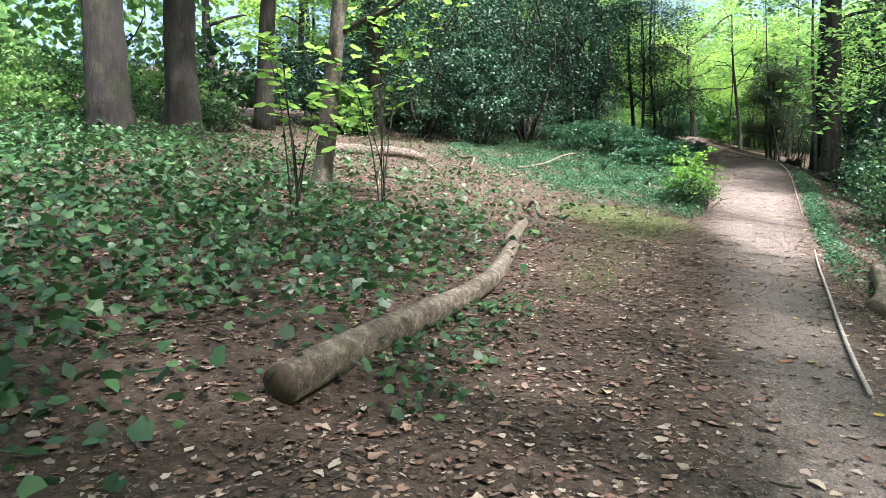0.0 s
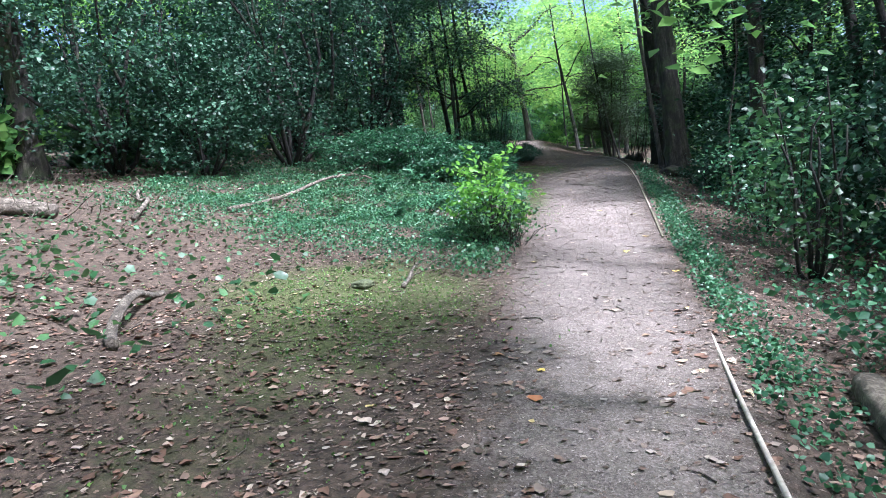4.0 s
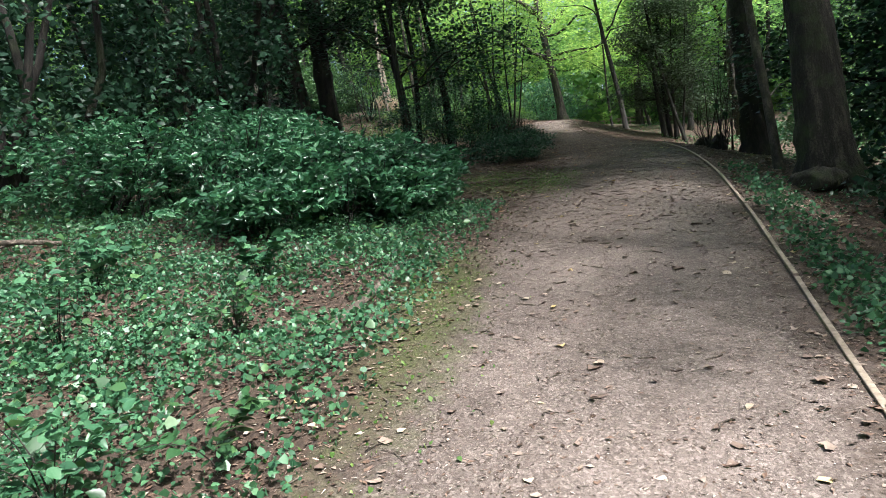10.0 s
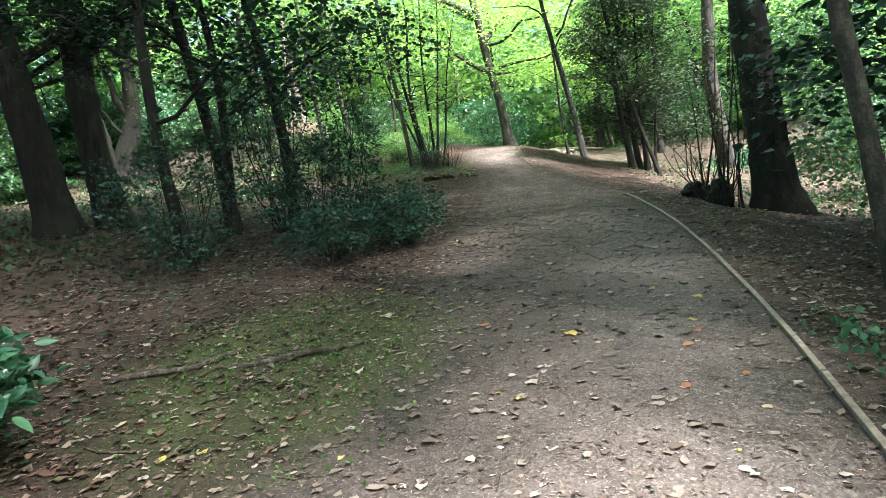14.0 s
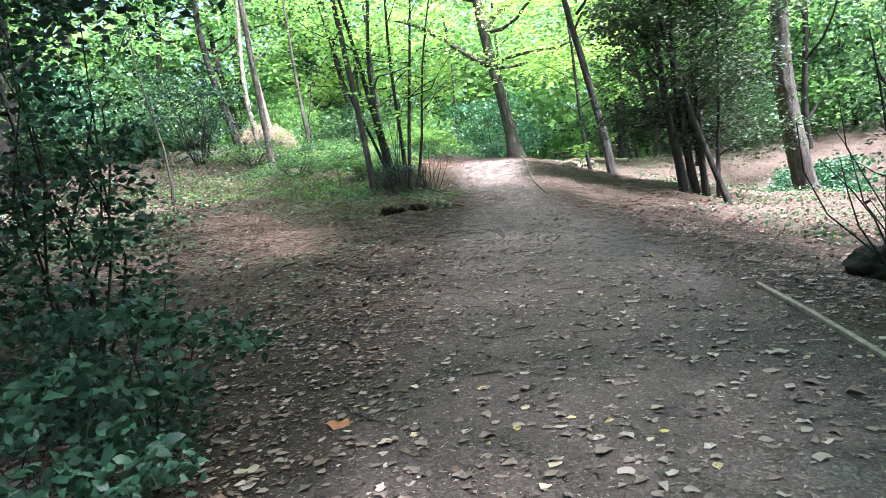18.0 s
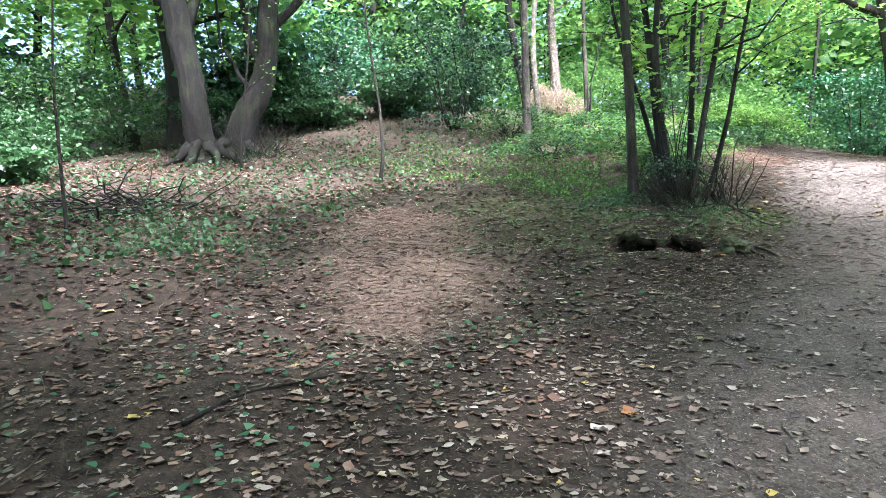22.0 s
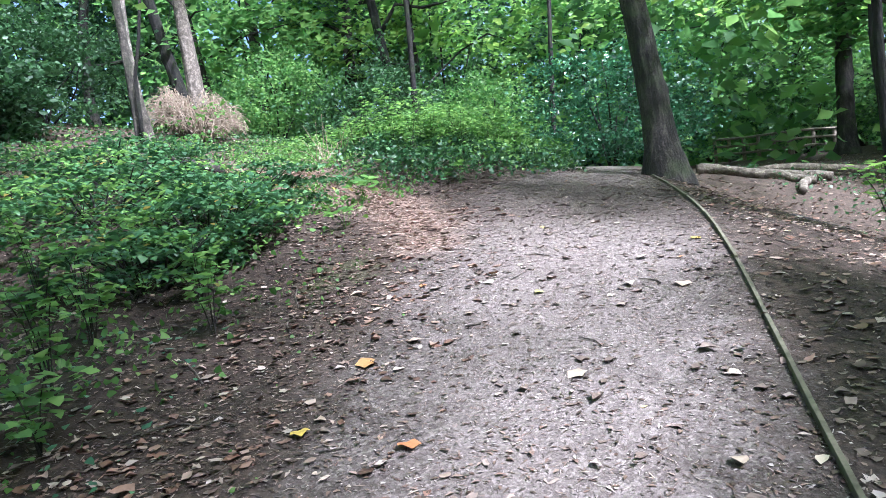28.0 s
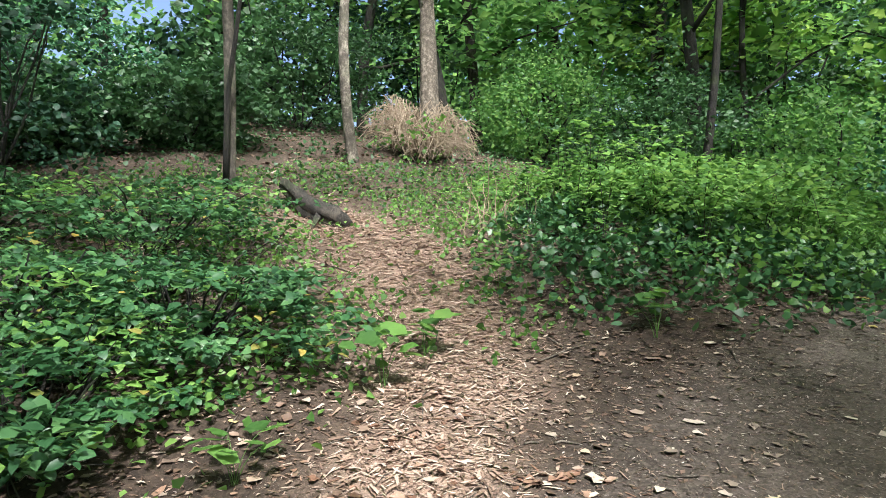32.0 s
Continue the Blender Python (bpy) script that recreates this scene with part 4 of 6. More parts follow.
def gnarled_tree(label, x, y, line, rad, limbs, crown_n, seed):
    """An old tree: line holds sideways shift and height of the trunk, limbs a start on it and two further points each."""
    side = np.array([.5, .85])
    ob = holder("old_tree", x, y, gz(x, y), label, "tree")
    at = lambda s, z, deep=0.0: np.array([side[0] * s - deep * side[1], side[1] * s + deep * side[0], z])
    trunk = np.array([at(s, z, .08 * math.sin(3 * z + seed)) for s, z in line])
    part("trunk", np_mesh("trunk", *furrowed(trunk, np.array(rad) * .8, seed, 32, .075), BARK_DARK, True), ob)
    rr = np.random.default_rng(seed)
    for k in range(6):
        az = k * 1.05 + rr.uniform(-.3, .3)
        q = rad[1] * rr.uniform(1.6, 2.4)
        e = np.array([math.cos(az) * q, math.sin(az) * q, 0])
        e[2] = gz(x + e[0], y + e[1]) - gz(x, y) - .03
        part("root", np_mesh("root", *tube(bend((math.cos(az) * rad[1] * .5, math.sin(az) * rad[1] * .5, .32), e, 6, .04, seed + k), np.linspace(.13, .03, 6), 8, .1, k), BARK_DARK, True), ob)
    ends = [trunk[-1], trunk[-2]]
    for k, (n, s1, z1, s2, z2, r0) in enumerate(limbs):
        b = np.array([trunk[n], at(s1, z1, .2), at((s1 + s2) / 2 + .08, (z1 + z2) / 2, .25), at(s2, z2, .3 * (-1) ** k), at(s2 * 1.3, z2 + 2.0, .8 * (-1) ** k)])
        part("limb", np_mesh("limb", *tube(b, np.linspace(r0, r0 * .35, 5), 9, .1, seed + k), BARK_DARK, True), ob)
        ends.append(b[-1])
    pts = np.concatenate([blob(c + np.array([0, 0, .8]), (2.3, 2.3, 1.6), crown_n // len(ends), 30, seed + k, .2, .3) for k, c in enumerate(ends)])
    part("crown", np_mesh("crown", *scatter(pts, .17 * rr.uniform(.6, 1.25, len(pts)), DIAMOND, .62, seed=seed), GREEN), ob)


gnarled_tree("leaning dark old trunk on the bank", -10.9, 40.3, [(0, -.3), (0, .1), (-.06, .5), (-.14, 1.0), (-.2, 1.7), (-.34, 2.4), (-.52, 3.6), (-.6, 5.5), (-.35, 7.5)], [.62, .44, .35, .31, .30, .33, .31, .24, .14], [(5, -.1, 3.3, .2, 4.6, .14), (6, -1.0, 4.6, -1.6, 6.0, .12)], 6000, 20)
gnarled_tree("twisted dark old trunk leaning across the bank", -11.5, 41.5, [(0, -.3), (.0, .1), (.04, .45), (.2, .95), (.5, 1.4), (.70, 2.0), (.76, 2.9), (.85, 4.2), (1.0, 6.5)], [.66, .48, .38, .36, .36, .31, .29, .26, .16], [(5, .35, 2.7, .1, 3.9, .13), (6, 1.4, 3.6, 2.1, 4.6, .12), (4, .1, 1.9, -.3, 2.6, .06)], 6000, 21)
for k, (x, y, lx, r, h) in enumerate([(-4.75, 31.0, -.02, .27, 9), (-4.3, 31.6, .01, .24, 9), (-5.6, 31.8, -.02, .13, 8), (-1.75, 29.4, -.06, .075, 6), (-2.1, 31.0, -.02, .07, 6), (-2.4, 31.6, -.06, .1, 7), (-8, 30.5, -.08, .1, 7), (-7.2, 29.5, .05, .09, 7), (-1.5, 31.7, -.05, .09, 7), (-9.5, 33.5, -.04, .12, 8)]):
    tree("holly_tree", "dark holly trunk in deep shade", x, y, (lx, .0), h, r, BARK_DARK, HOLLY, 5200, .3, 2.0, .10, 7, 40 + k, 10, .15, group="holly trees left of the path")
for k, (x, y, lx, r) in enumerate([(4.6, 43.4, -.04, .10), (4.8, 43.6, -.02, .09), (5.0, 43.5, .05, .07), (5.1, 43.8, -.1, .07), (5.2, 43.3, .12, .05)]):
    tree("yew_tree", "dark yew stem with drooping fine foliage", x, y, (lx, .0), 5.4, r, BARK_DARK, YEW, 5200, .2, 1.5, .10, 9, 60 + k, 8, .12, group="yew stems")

# hazel clump by the path
straight_stem = tree("coppiced_stem", "straight brown stem beside the coppiced clump", -1.82, 41.4, (-.05, .0), 12.5, .068, BARK, GREEN, 5200, .5, 3.2, .17, 7, 70, 9, .1, flare=1.2)
# Limb and crown added high up to throw shade on the left bank.
part("limb", np_mesh("limb", *tube(bend((-.4, .0, 8.0), (-2.6, -3.0, 10.6), 7, .15, 87), np.linspace(.04, .012, 7), 7, .05, 87), BARK, True), straight_stem)
part("crown", np_mesh("crown", *scatter(blob((-2.6, -3.2, 10.7), (3.0, 3.0, 1.3), 1500, 50, 88, .2, .3), .19, DIAMOND, .7, seed=89), GREEN), straight_stem)
for k, (dx, dy, lx, ly) in enumerate([(-.14, .1, -.11, .0), (.0, .0, -.03, .05), (.17, .1, .05, .0), (.24, -.1, .11, .04), (-.08, -.1, -.22, .1), (.3, .2, .2, .0)]):
    tree("coppiced_stem", "dark brown stem of a coppiced clump", -1.3 + dx * .8, 41.45 + dy * .8, (lx * 1.3, ly * 1.3), 6 - .3 * k, .060 - .005 * k, BARK_DARK, MAPLE, 700, .4, 1.4, .10, 5, 71 + k, 8, .18, group="coppiced clump", flare=1.2)
bush("coppice_foot", "tangle of dead twigs and shoots round the stems' foot", -1.3, 41.45, .55, .42, .4, 700, HOLLY, .036, 79, 7, clumps=50, bark=BARK_DARK, shape=HEART, stout=.5)

spray_shrub("hazel_shoots", "bright lobed leaves on thin shoots round the clump", -1.25, 41.35, 2.2, 1.1, 6, MAPLE, .10, 78, BARK_DARK, LOBED, first=.4, gap=.12, sides=1)
# Added trees out of view; their crowns shade the first bank.
for k, (x, y) in enumerate([(5.2, -8.5), (-4.5, -9.0), (6.8, 1.0), (2.8, -3.8), (-1.2, -5.5)]):
    tree("woodland_tree", "unseen spreading tree added to shade the path's start", x, y, (-.03, .0), 13, .22, BARK, GREEN, (2900, 2900, 1500, 6500, 6500)[k], .45, 4.4, .3, 7, 280 + k, 10, .2, group="background trees")

# Never in view: added with an extra limb to keep sun off the bank.
shading = tree("woodland_tree", "unseen leafy tree added below the path's start for shade", 3.8, 1.0, (-.02, .0), 13, .2, BARK, GREEN, 1000, .55, 4.4, .3, 7, 286, 10, .15, group="background trees")
part("limb", np_mesh("limb", *tube(bend((-.2, .0, 9.0), (-2.4, 2.6, 11.2), 7, .15, 91), np.linspace(.08, .02, 7), 7, .05, 91), BARK, True), shading)
part("crown", np_mesh("crown", *scatter(blob((-2.6, 2.8, 11.4), (2.8, 2.8, 1.3), 800, 40, 92, .2, .3), .27, DIAMOND, .7, seed=93), GREEN), shading)
# Added behind the evergreens to block sun from the middle of the trail.
tree("woodland_tree", "leafy tree added on the lower slope for shade", 8.2, 28.8, (.0, .0), 16, .2, BARK_DARK, GREEN, 3600, .5, 4.2, .26, 8, 287, 10, .15, group="background trees")

# holly thicket on the left of the first stretch
for k, (x, y, rx, h, n) in enumerate([(-8.4, 20.0, 2.6, 5.6, 16000), (-5.6, 23.4, 2.4, 7.0, 17000), (-11.5, 19.5, 2.4, 3.0, 8000), (-9.0, 24.5, 3.0, 6.2, 13000), (-4.4, 27.0, 1.9, 7.0, 12000), (-13, 25, 3, 3.2, 6000), (-7.0, 28.0, 2.4, 7.5, 9000), (-6.6, 20.6, 1.6, 3.0, 8000)]):
    bush("holly_bush", "dense dark glossy holly thicket", x, y, h, rx, rx, n, HOLLY, .105, 100 + k, 8, shape=HEX, low=.2, clumps=210, tight=.085, width=.9)
for k, (x, y, h, r, m) in enumerate([(-13.6, 9.0, 1.3, 1.5, GREEN), (-14.6, 12.2, 1.5, 1.6, SHADE), (-12.6, 6.6, 1.0, 1.3, SHADE), (-15.5, 15.6, 1.6, 1.7, GREEN), (-13.0, 14.6, .9, 1.1, SHADE), (-16.5, 10.5, 1.8, 1.8, GREEN)]):
    bush("bank_bush", "low green bush behind the thick trunks", x, y, h, r, r, 3200, m, .10, 780 + k, 5, low=.03, clumps=110, tight=.13)
# laurel hedge at the trail's left edge
for k, (x, y, h, rx) in enumerate([(-.35, 23.7, .85, .65), (-1.4, 23.9, 1.0, .9), (-2.6, 24.0, 1.1, 1.0), (-.5, 25.0, .7, .55), (-1.5, 22.8, .65, .7), (-2.5, 25.4, 1.1, 1.0), (-3.9, 23.2, 1.15, 1.1), (-3.6, 26.2, 1.1, 1.0)]):
    bush("laurel_bush", "low dark glossy laurel bush at the path's edge", x, y, h, rx, rx, 3900, LAUREL, .088, 120 + k, 12, shape=POINTED, low=.0, clumps=100, width=.8, tight=.12, up=.42)
for k, (x, y, h, r, n) in enumerate([(.3, 30.95, .7, .45, 1300), (-.5, 31.6, 2.2, .5, 2400), (-.1, 29.4, .65, .5, 1300), (-.75, 30.6, 1.4, .55, 1600), (-1.4, 31.2, 2.6, .65, 2600), (-1.5, 29.0, 1.4, .7, 1800), (.55, 30.1, .6, .4, 1500)]):
    bush("holly_sapling", "slender holly saplings with small dark glossy leaves", x, y, h, r, r, int(n * 1.5), HOLLY, .052, 140 + k, 9, shape=HEX, low=.04, clumps=80, tight=.13, width=.75, stout=.4, up=.4)

for k in range(22):
    x, y = -2.0 + 1.9 * math.cos(k * 2.4) * (k / 22) ** .5, 24.0 + 1.5 * math.sin(k * 2.4) * (k / 22) ** .5
    spray_shrub("laurel_shoot", "upright laurel shoots with long glossy leaves", x, y, .72 + .3 * ((k * 5) % 7) / 7, .45, 5, LAUREL, .092, 700 + k, BARK_DARK, POINTED, first=.35, gap=.045, sides=2, width=.8, up=.45)
for k, (x, y) in enumerate([(-1.7, 18.7), (-1.0, 18.2), (-.2, 18.5), (.15, 19.0), (-2.3, 19.6), (-1.3, 19.7), (-.6, 20.4), (-1.9, 20.7), (-2.9, 18.9), (-.35, 17.4), (-1.5, 17.3), (-3.2, 20.6), (-2.6, 17.6), (-.9, 21.3)]):
    spray_shrub("bramble_sprig", "bramble sprigs with broad green leaves in the ivy", x, y, .34 + .1 * (k % 3), .38, 6, IVY if k % 3 else BRAMBLE, .072, 730 + k, BARK, (POINTED, LOBED, POINTED)[k % 3], first=.3, gap=.06, sides=1, width=1.2, up=.6, thick=.004)

# fresh green shrub by the path
spray_shrub("elm_shrub", "bright green leafy shrub with long arching sprigs at the path's edge", .15, 16.25, 1.32, .9, 12, FRESH, .115, 160, BARK, POINTED, (-.15, .0), first=.42, gap=.09, sides=1, width=1.0, up=.5, thick=.006)
bush("elm_shoots", "lower leafy shoots of the bright shrub", .12, 16.25, .9, .6, .5, 420, FRESH, .09, 162, 6, shape=POINTED, low=.3, clumps=60, up=.5, tight=.13, stout=.4)
bush("undergrowth_tuft", "dark undergrowth beneath the bright shrub", .15, 16.25, .62, .55, .45, 1000, SHADE, .055, 161, 10, shape=HEART)
twig_heap("brushwood", "dark dead twigs under the bright shrub", .2, 16.25, .4, .5, 90, BARK_DARK, 163, .006, .6)

# bramble mound and thicket at the end
for k, (x, y, h, rx, ry, n) in enumerate([(-3.1, 50.7, .5, 1.3, 1.2, 5200), (-3.1, 52.2, .7, 1.3, 1.4, 4500), (-4.9, 51.6, .6, 1.4, 1.3, 4500)]):
    bush("bramble_mound", "sunlit green mound of brambles and nettles", x, y, h, rx, ry, n, NETTLE, .064, 170 + k, 8, shape=[HEART, HEX], clumps=240, up=.6, tight=.12)
for k in range(26):
    x, y = -2.9 + 1.4 * math.cos(k * 2.4) * (k / 26) ** .5, 50.4 + 1.4 * math.sin(k * 2.4) * (k / 26) ** .5
    spray_shrub("nettle_plant", "pale green nettle stalks rising from the mound", x, y, .6 + .4 * ((k * 7) % 5) / 5, .28, 4, NETTLE, .075, 600 + k, BARK, HEART, gap=.06, thick=.004, sides=1)
for k, (x, y, h, m) in enumerate([(-2.25, 46.95, .42, NETTLE), (-2.45, 47.35, .3, NETTLE), (-1.75, 48.5, .32, NETTLE), (-2.9, 48.35, .4, NETTLE), (-1.95, 46.1, .25, NETTLE)]):
    spray_shrub("sycamore_seedling", "sycamore seedling with broad lobed green leaves", x, y, h * .8, .2, 5, m, .11, 660 + k, GRASS, LOBED, gap=.05, thick=.0022, first=.75, sides=0)
for k, (x, y, h, rx, ry, n) in enumerate([(-2.95, 45.5, .45, .8, .8, 2600), (-3.4, 46.4, .42, 1.0, .7, 2600), (-2.65, 44.6, .38, .65, .7, 1900), (-4.2, 45.6, .5, 1.1, .9, 3000), (-5.2, 46.6, .55, 1.2, 1.0, 2600), (-4.8, 44.3, .5, 1.3, 1.0, 2600), (-6.6, 45.6, .6, 1.2, 1.2, 2200)]):
    bush("bramble_patch", "low tangle of bramble with yellowing leaves", x, y, h, rx, ry, int(n * 1.1), BRAMBLE, .058, 180 + k, 14, shape=[HEX, HEART, OVAL], clumps=70, up=.6, tight=.11)
    twig_heap("bramble_canes", "dead brown canes among the bramble", x, y, rx * .8, h * 1.3, 40, BARK, 280 + k, .004, .4)
    bush("nettle_leaves", "light green nettle leaves among the bramble", x, y, h * 1.1, rx, ry, n // 4, NETTLE, .055, 380 + k, 3, shape=[HEART, HEX], clumps=40, up=.65, tight=.14, stout=.5)
    bush("yellowing_bramble", "yellowing leaves among the bramble", x, y, h * 1.05, rx, ry, n // 60, YELLOW_GREEN, .06, 190 + k, 2, shape=HEX, clumps=30, up=.7, tight=.13)

for k, (x, y, h) in enumerate([(-1.75, 43.2, .5), (-2.1, 43.7, .6), (-1.55, 44.0, .35), (-2.5, 43.3, .7), (-2.9, 44.0, .7), (-1.9, 42.7, .5), (-2.0, 44.4, .45), (-3.3, 43.4, .8), (-1.5, 42.95, .3)]):
    spray_shrub("nettle_plant", "sunlit nettle shoots at the path's edge", x, y, h, .3, 5, NETTLE, .07, 760 + k, BARK, HEART, gap=.05, thick=.004, sides=1)

# slope below the trail: saplings and dark shrubs
for k, (x, y, h, rx, n, m, ls) in enumerate([(4.1, 15.5, 2.6, .8, 900, BRAMBLE, .10), (4.6, 18.6, 1.6, .9, 1200, IVY, .08), (6.6, 17.5, 3.2, 1.8, 5000, HOLLY, .13), (7.2, 22.5, 3.6, 1.9, 6000, HOLLY, .13), (6.4, 25.0, 2.0, 1.1, 3000, HOLLY, .1), (4.0, 12.3, 1.1, .9, 1600, IVY, .08),
                                             (4.9, 9.0, 1.8, 1.3, 3500, IVY, .1), (6.8, 12.5, 3.4, 2.0, 8000, SHADE, .10), (8.0, 28.5, 4.2, 2.2, 7000, HOLLY, .14), (9.8, 33.5, 3.6, 2.0, 6000, SHADE, .13), (9.5, 39, 2.2, 1.5, 3500, SHADE, .13), (5.2, 24.0, .9, .7, 1200, HOLLY, .08)]):
    bush("slope_shrub", "shaded leafy shrub on the slope below the path", x, y, h, rx, rx, n, m, ls, 200 + k, 6, low=.05, clumps=90)
for k, (x, y, h) in enumerate([(4.95, 34.0, 2.4), (4.7, 34.5, 2.0), (5.2, 34.1, 2.8), (4.8, 33.7, 1.7), (5.05, 34.5, 3.1), (4.6, 34.2, 2.6)]):
    tree("bare_sapling", "thin bare dark sapling stems by the path", x, y, (-.05 + .05 * k, .02), h, .022, BARK_DARK, YEW, 120, .4, .5, .06, 5, 220 + k, 6, .1, group="saplings")

# dark evergreens behind the slope
for k, (x, y, h) in enumerate([(8.5, 14.5, 8), (10.5, 18.5, 9), (9.5, 23.5, 9), (8.8, 30.8, 8), (11.5, 27.5, 9), (8.0, 9.0, 7), (11.0, 12.0, 9), (12.5, 22, 10), (13, 17, 10), (12, 32, 10), (9.0, 27, 8), (7.7, 29.6, 8), (8.4, 33, 9), (7.4, 20, 8)]):
    tree("holly_tree", "dark evergreen holly on the lower slope", x, y, (-.03, .0), h, .12, BARK_DARK, HOLLY, 6500, .12, 2.2, .14, 9, 240 + k, 8, .15, group="evergreens on the slope")
tree("slim_tree", "slim dark trunk with a high crown beside the yew", 5.25, 42.3, (-.13, -.05), 12, .06, BARK_DARK, GREEN, 260, .9, 1.7, .2, 5, 249, 8, .15)
# Outside the view, added so its high crown dapples the leaf litter.
tree("woodland_tree", "unseen slim tree added below the path's start for shade", 5.3, 7.0, (.0, .0), 12.5, .14, BARK, GREEN, 750, .82, 2.8, .24, 6, 248, 9, .1, group="background trees")
# Added sun blocker for the trail near y 25 to 28.
tree("woodland_tree", "high-crowned tree added on the lower slope for shade", 8.3, 23.7, (.0, .0), 13.5, .16, BARK_DARK, GREEN, 3600, .72, 3.4, .24, 7, 246, 9, .1, group="background trees")
tree("bare_sapling", "pale thin bare sapling in front of a dark trunk", 4.75, 20.4, (.01, .0), 4.6, .028, BARK_PALE, GREEN, 60, .6, .6, .07, 4, 250, 6, .2, flare=1.1)
tree("young_tree", "dark trunk at the foot of the slope", 5.6, 13.3, (-.02, .0), 10, .14, BARK_DARK, SHADE, 1600, .5, 2.2, .13, 5, 251, 10, .15)
tree("bare_sapling", "thin crooked sapling on the bank", -5.0, 35.5, (-.03, .0), 3.2, .02, BARK, GREEN, 80, .5, .6, .07, 4, 252, 6, .15)
tree("bare_sapling", "thin sapling on the mossy bank", -6.3, 41.0, (-.06, .0), 5.0, .03, BARK, GREEN, 300, .4, .9, .08, 5, 253, 6, .2)
tree("bare_sapling", "thin dark sapling before the old trunks", -9.4, 40.3, (.05, .0), 4.5, .035, BARK_DARK, GREEN, 150, .5, .9, .08, 5, 254, 6, .35)
tree("slim_tree", "thin dark trunk beside the lower slope", 2.85, 49.6, (-.05, .0), 8, .06, BARK_DARK, MAPLE, 1500, .3, 1.6, .11, 6, 255, 8, .15)
spray_shrub("maple_sapling", "yellow-green maple seedling on the slope", 2.55, 48.6, .9, .45, 6, MAPLE, .10, 256, BARK, LOBED, gap=.1, sides=1)
spray_shrub("ash_sapling", "pale green feathery sapling below the path", 4.55, 17.0, 2.5, .8, 8, BRAMBLE, .085, 257, BARK_PALE, HEART, gap=.055, thick=.012)
spray_shrub("maple_sapling", "bright green sycamore sapling on the leafy bank", -4.4, 8.9, 3.0, 1.4, 5, MAPLE, .15, 258, BARK, LOBED, thick=.014, first=.45, gap=.13, sides=1)
spray_shrub("maple_sapling", "bright yellow-green maple branch over the bank", -4.3, 6.4, 2.4, .9, 5, MAPLE, .15, 259, BARK, LOBED, thick=.012, first=.4, gap=.14, sides=1)

bush("slope_shrub", "dark thin-stemmed shrub on the bank", -8.3, 45.6, 2.6, 1.5, 1.4, 2600, HOLLY, .085, 270, 14, low=.15, clumps=70, tight=.1, shape=HEX, stout=.7)
# dead trunk in a mass of dry vines on the bank
tree("snag_tree", "pale broken trunk with peeling bark on the bank", -9.4, 52.7, (-.05, .0), 7, .2, DEAD, GREEN, 900, .55, 1.4, .12, 3, 261, 18, .06, flare=1.7)


def vine_heap(x, y, r, h, n, seed):
    """Dead climbers arching over and hanging down in a rounded heap."""
    rr = np.random.default_rng(seed)
    z = gz(x, y)
    ob = holder("dry_vines", x, y, z, "mass of pale dry vines heaped round the dead trunk", "brushwood")
    chunks = []
    t = np.linspace(0, 1, 7)
    for k in range(n):
        az, q0, q1 = rr.uniform(0, 6.28), r * rr.uniform(.0, .6), r * rr.uniform(.5, 1.1)
        turn = rr.normal(0, .5)
        q, a = q0 + (q1 - q0) * t, az + turn * t
        tip = h * rr.uniform(.35, 1.1) * (1 - .45 * q1 / r)
        line = np.stack([np.cos(a) * q, np.sin(a) * q, tip * np.sin(.25 + t * rr.uniform(1.6, 2.7))], 1) + rr.normal(0, .025, (7, 3))
        line[:, 2] = np.maximum(line[:, 2] + surf_z(x + line[:, 0], y + line[:, 1]) - z, surf_z(x + line[:, 0], y + line[:, 1]) - z + .01)
        strand = tube(line, np.linspace(.007, .003, 7) * rr.uniform(.6, 1.8), 4, 0, k, False)
        if k < 40:
            part("strand", np_mesh("strand", *strand, DRY, True), ob)
        else:
            chunks.append(strand)
    part("tangle", np_mesh("tangle", *merge(chunks), DRY, True), ob, kind="stuff")


vine_heap(-9.3, 52.4, 1.05, 1.35, 900, 262)
bush("bramble_sprig", "pale leafy shoots in the dry vines", -8.9, 51.9, .9, .9, .8, 260, NETTLE, .08, 266, 6, shape=HEART, clumps=40, stout=.4)
twig_heap("dry_stalks", "dry pale stalks leaning on the bramble mound", -3.9, 49.3, .35, .6, 26, DRY, 263, .005, .6)
twig_heap("brushwood", "dead brown twigs round the coppiced stems", -1.3, 41.4, .36, .62, 220, BARK, 264, .005, .6)
twig_heap("brushwood", "dark broken twigs low round the stems", -1.3, 41.4, .42, .32, 70, BARK_DARK, 272, .006, .15)
twig_heap("brushwood", "short dead shoots by the coppiced clump", -.75, 41.85, .16, .75, 30, BARK_DARK, 265, .008, .75)
twig_heap("brushwood", "dead twigs strewn below the laurel", -1.0, 28.2, 1.0, .6, 40, DEAD, 266, .005, .05)
twig_heap("brushwood", "heap of dark brash and sticks on the bank", -6.6, 36.7, .8, .9, 130, BARK_DARK, 267, .012, .06)
twig_heap("brushwood", "dark twigs sprouting between the old trunks", -10.7, 41.2, .9, 1.1, 90, BARK_DARK, 271, .010, .6)
twig_heap("brushwood", "brash and twigs among the leaves under the holly", -7.0, 15.2, 1.8, .9, 90, DEAD, 268, .008, .06)
twig_heap("brushwood", "dark twiggy stems sprouting beside the path", 4.85, 34.3, .35, 1.5, 26, BARK_DARK, 269, .010, .85)

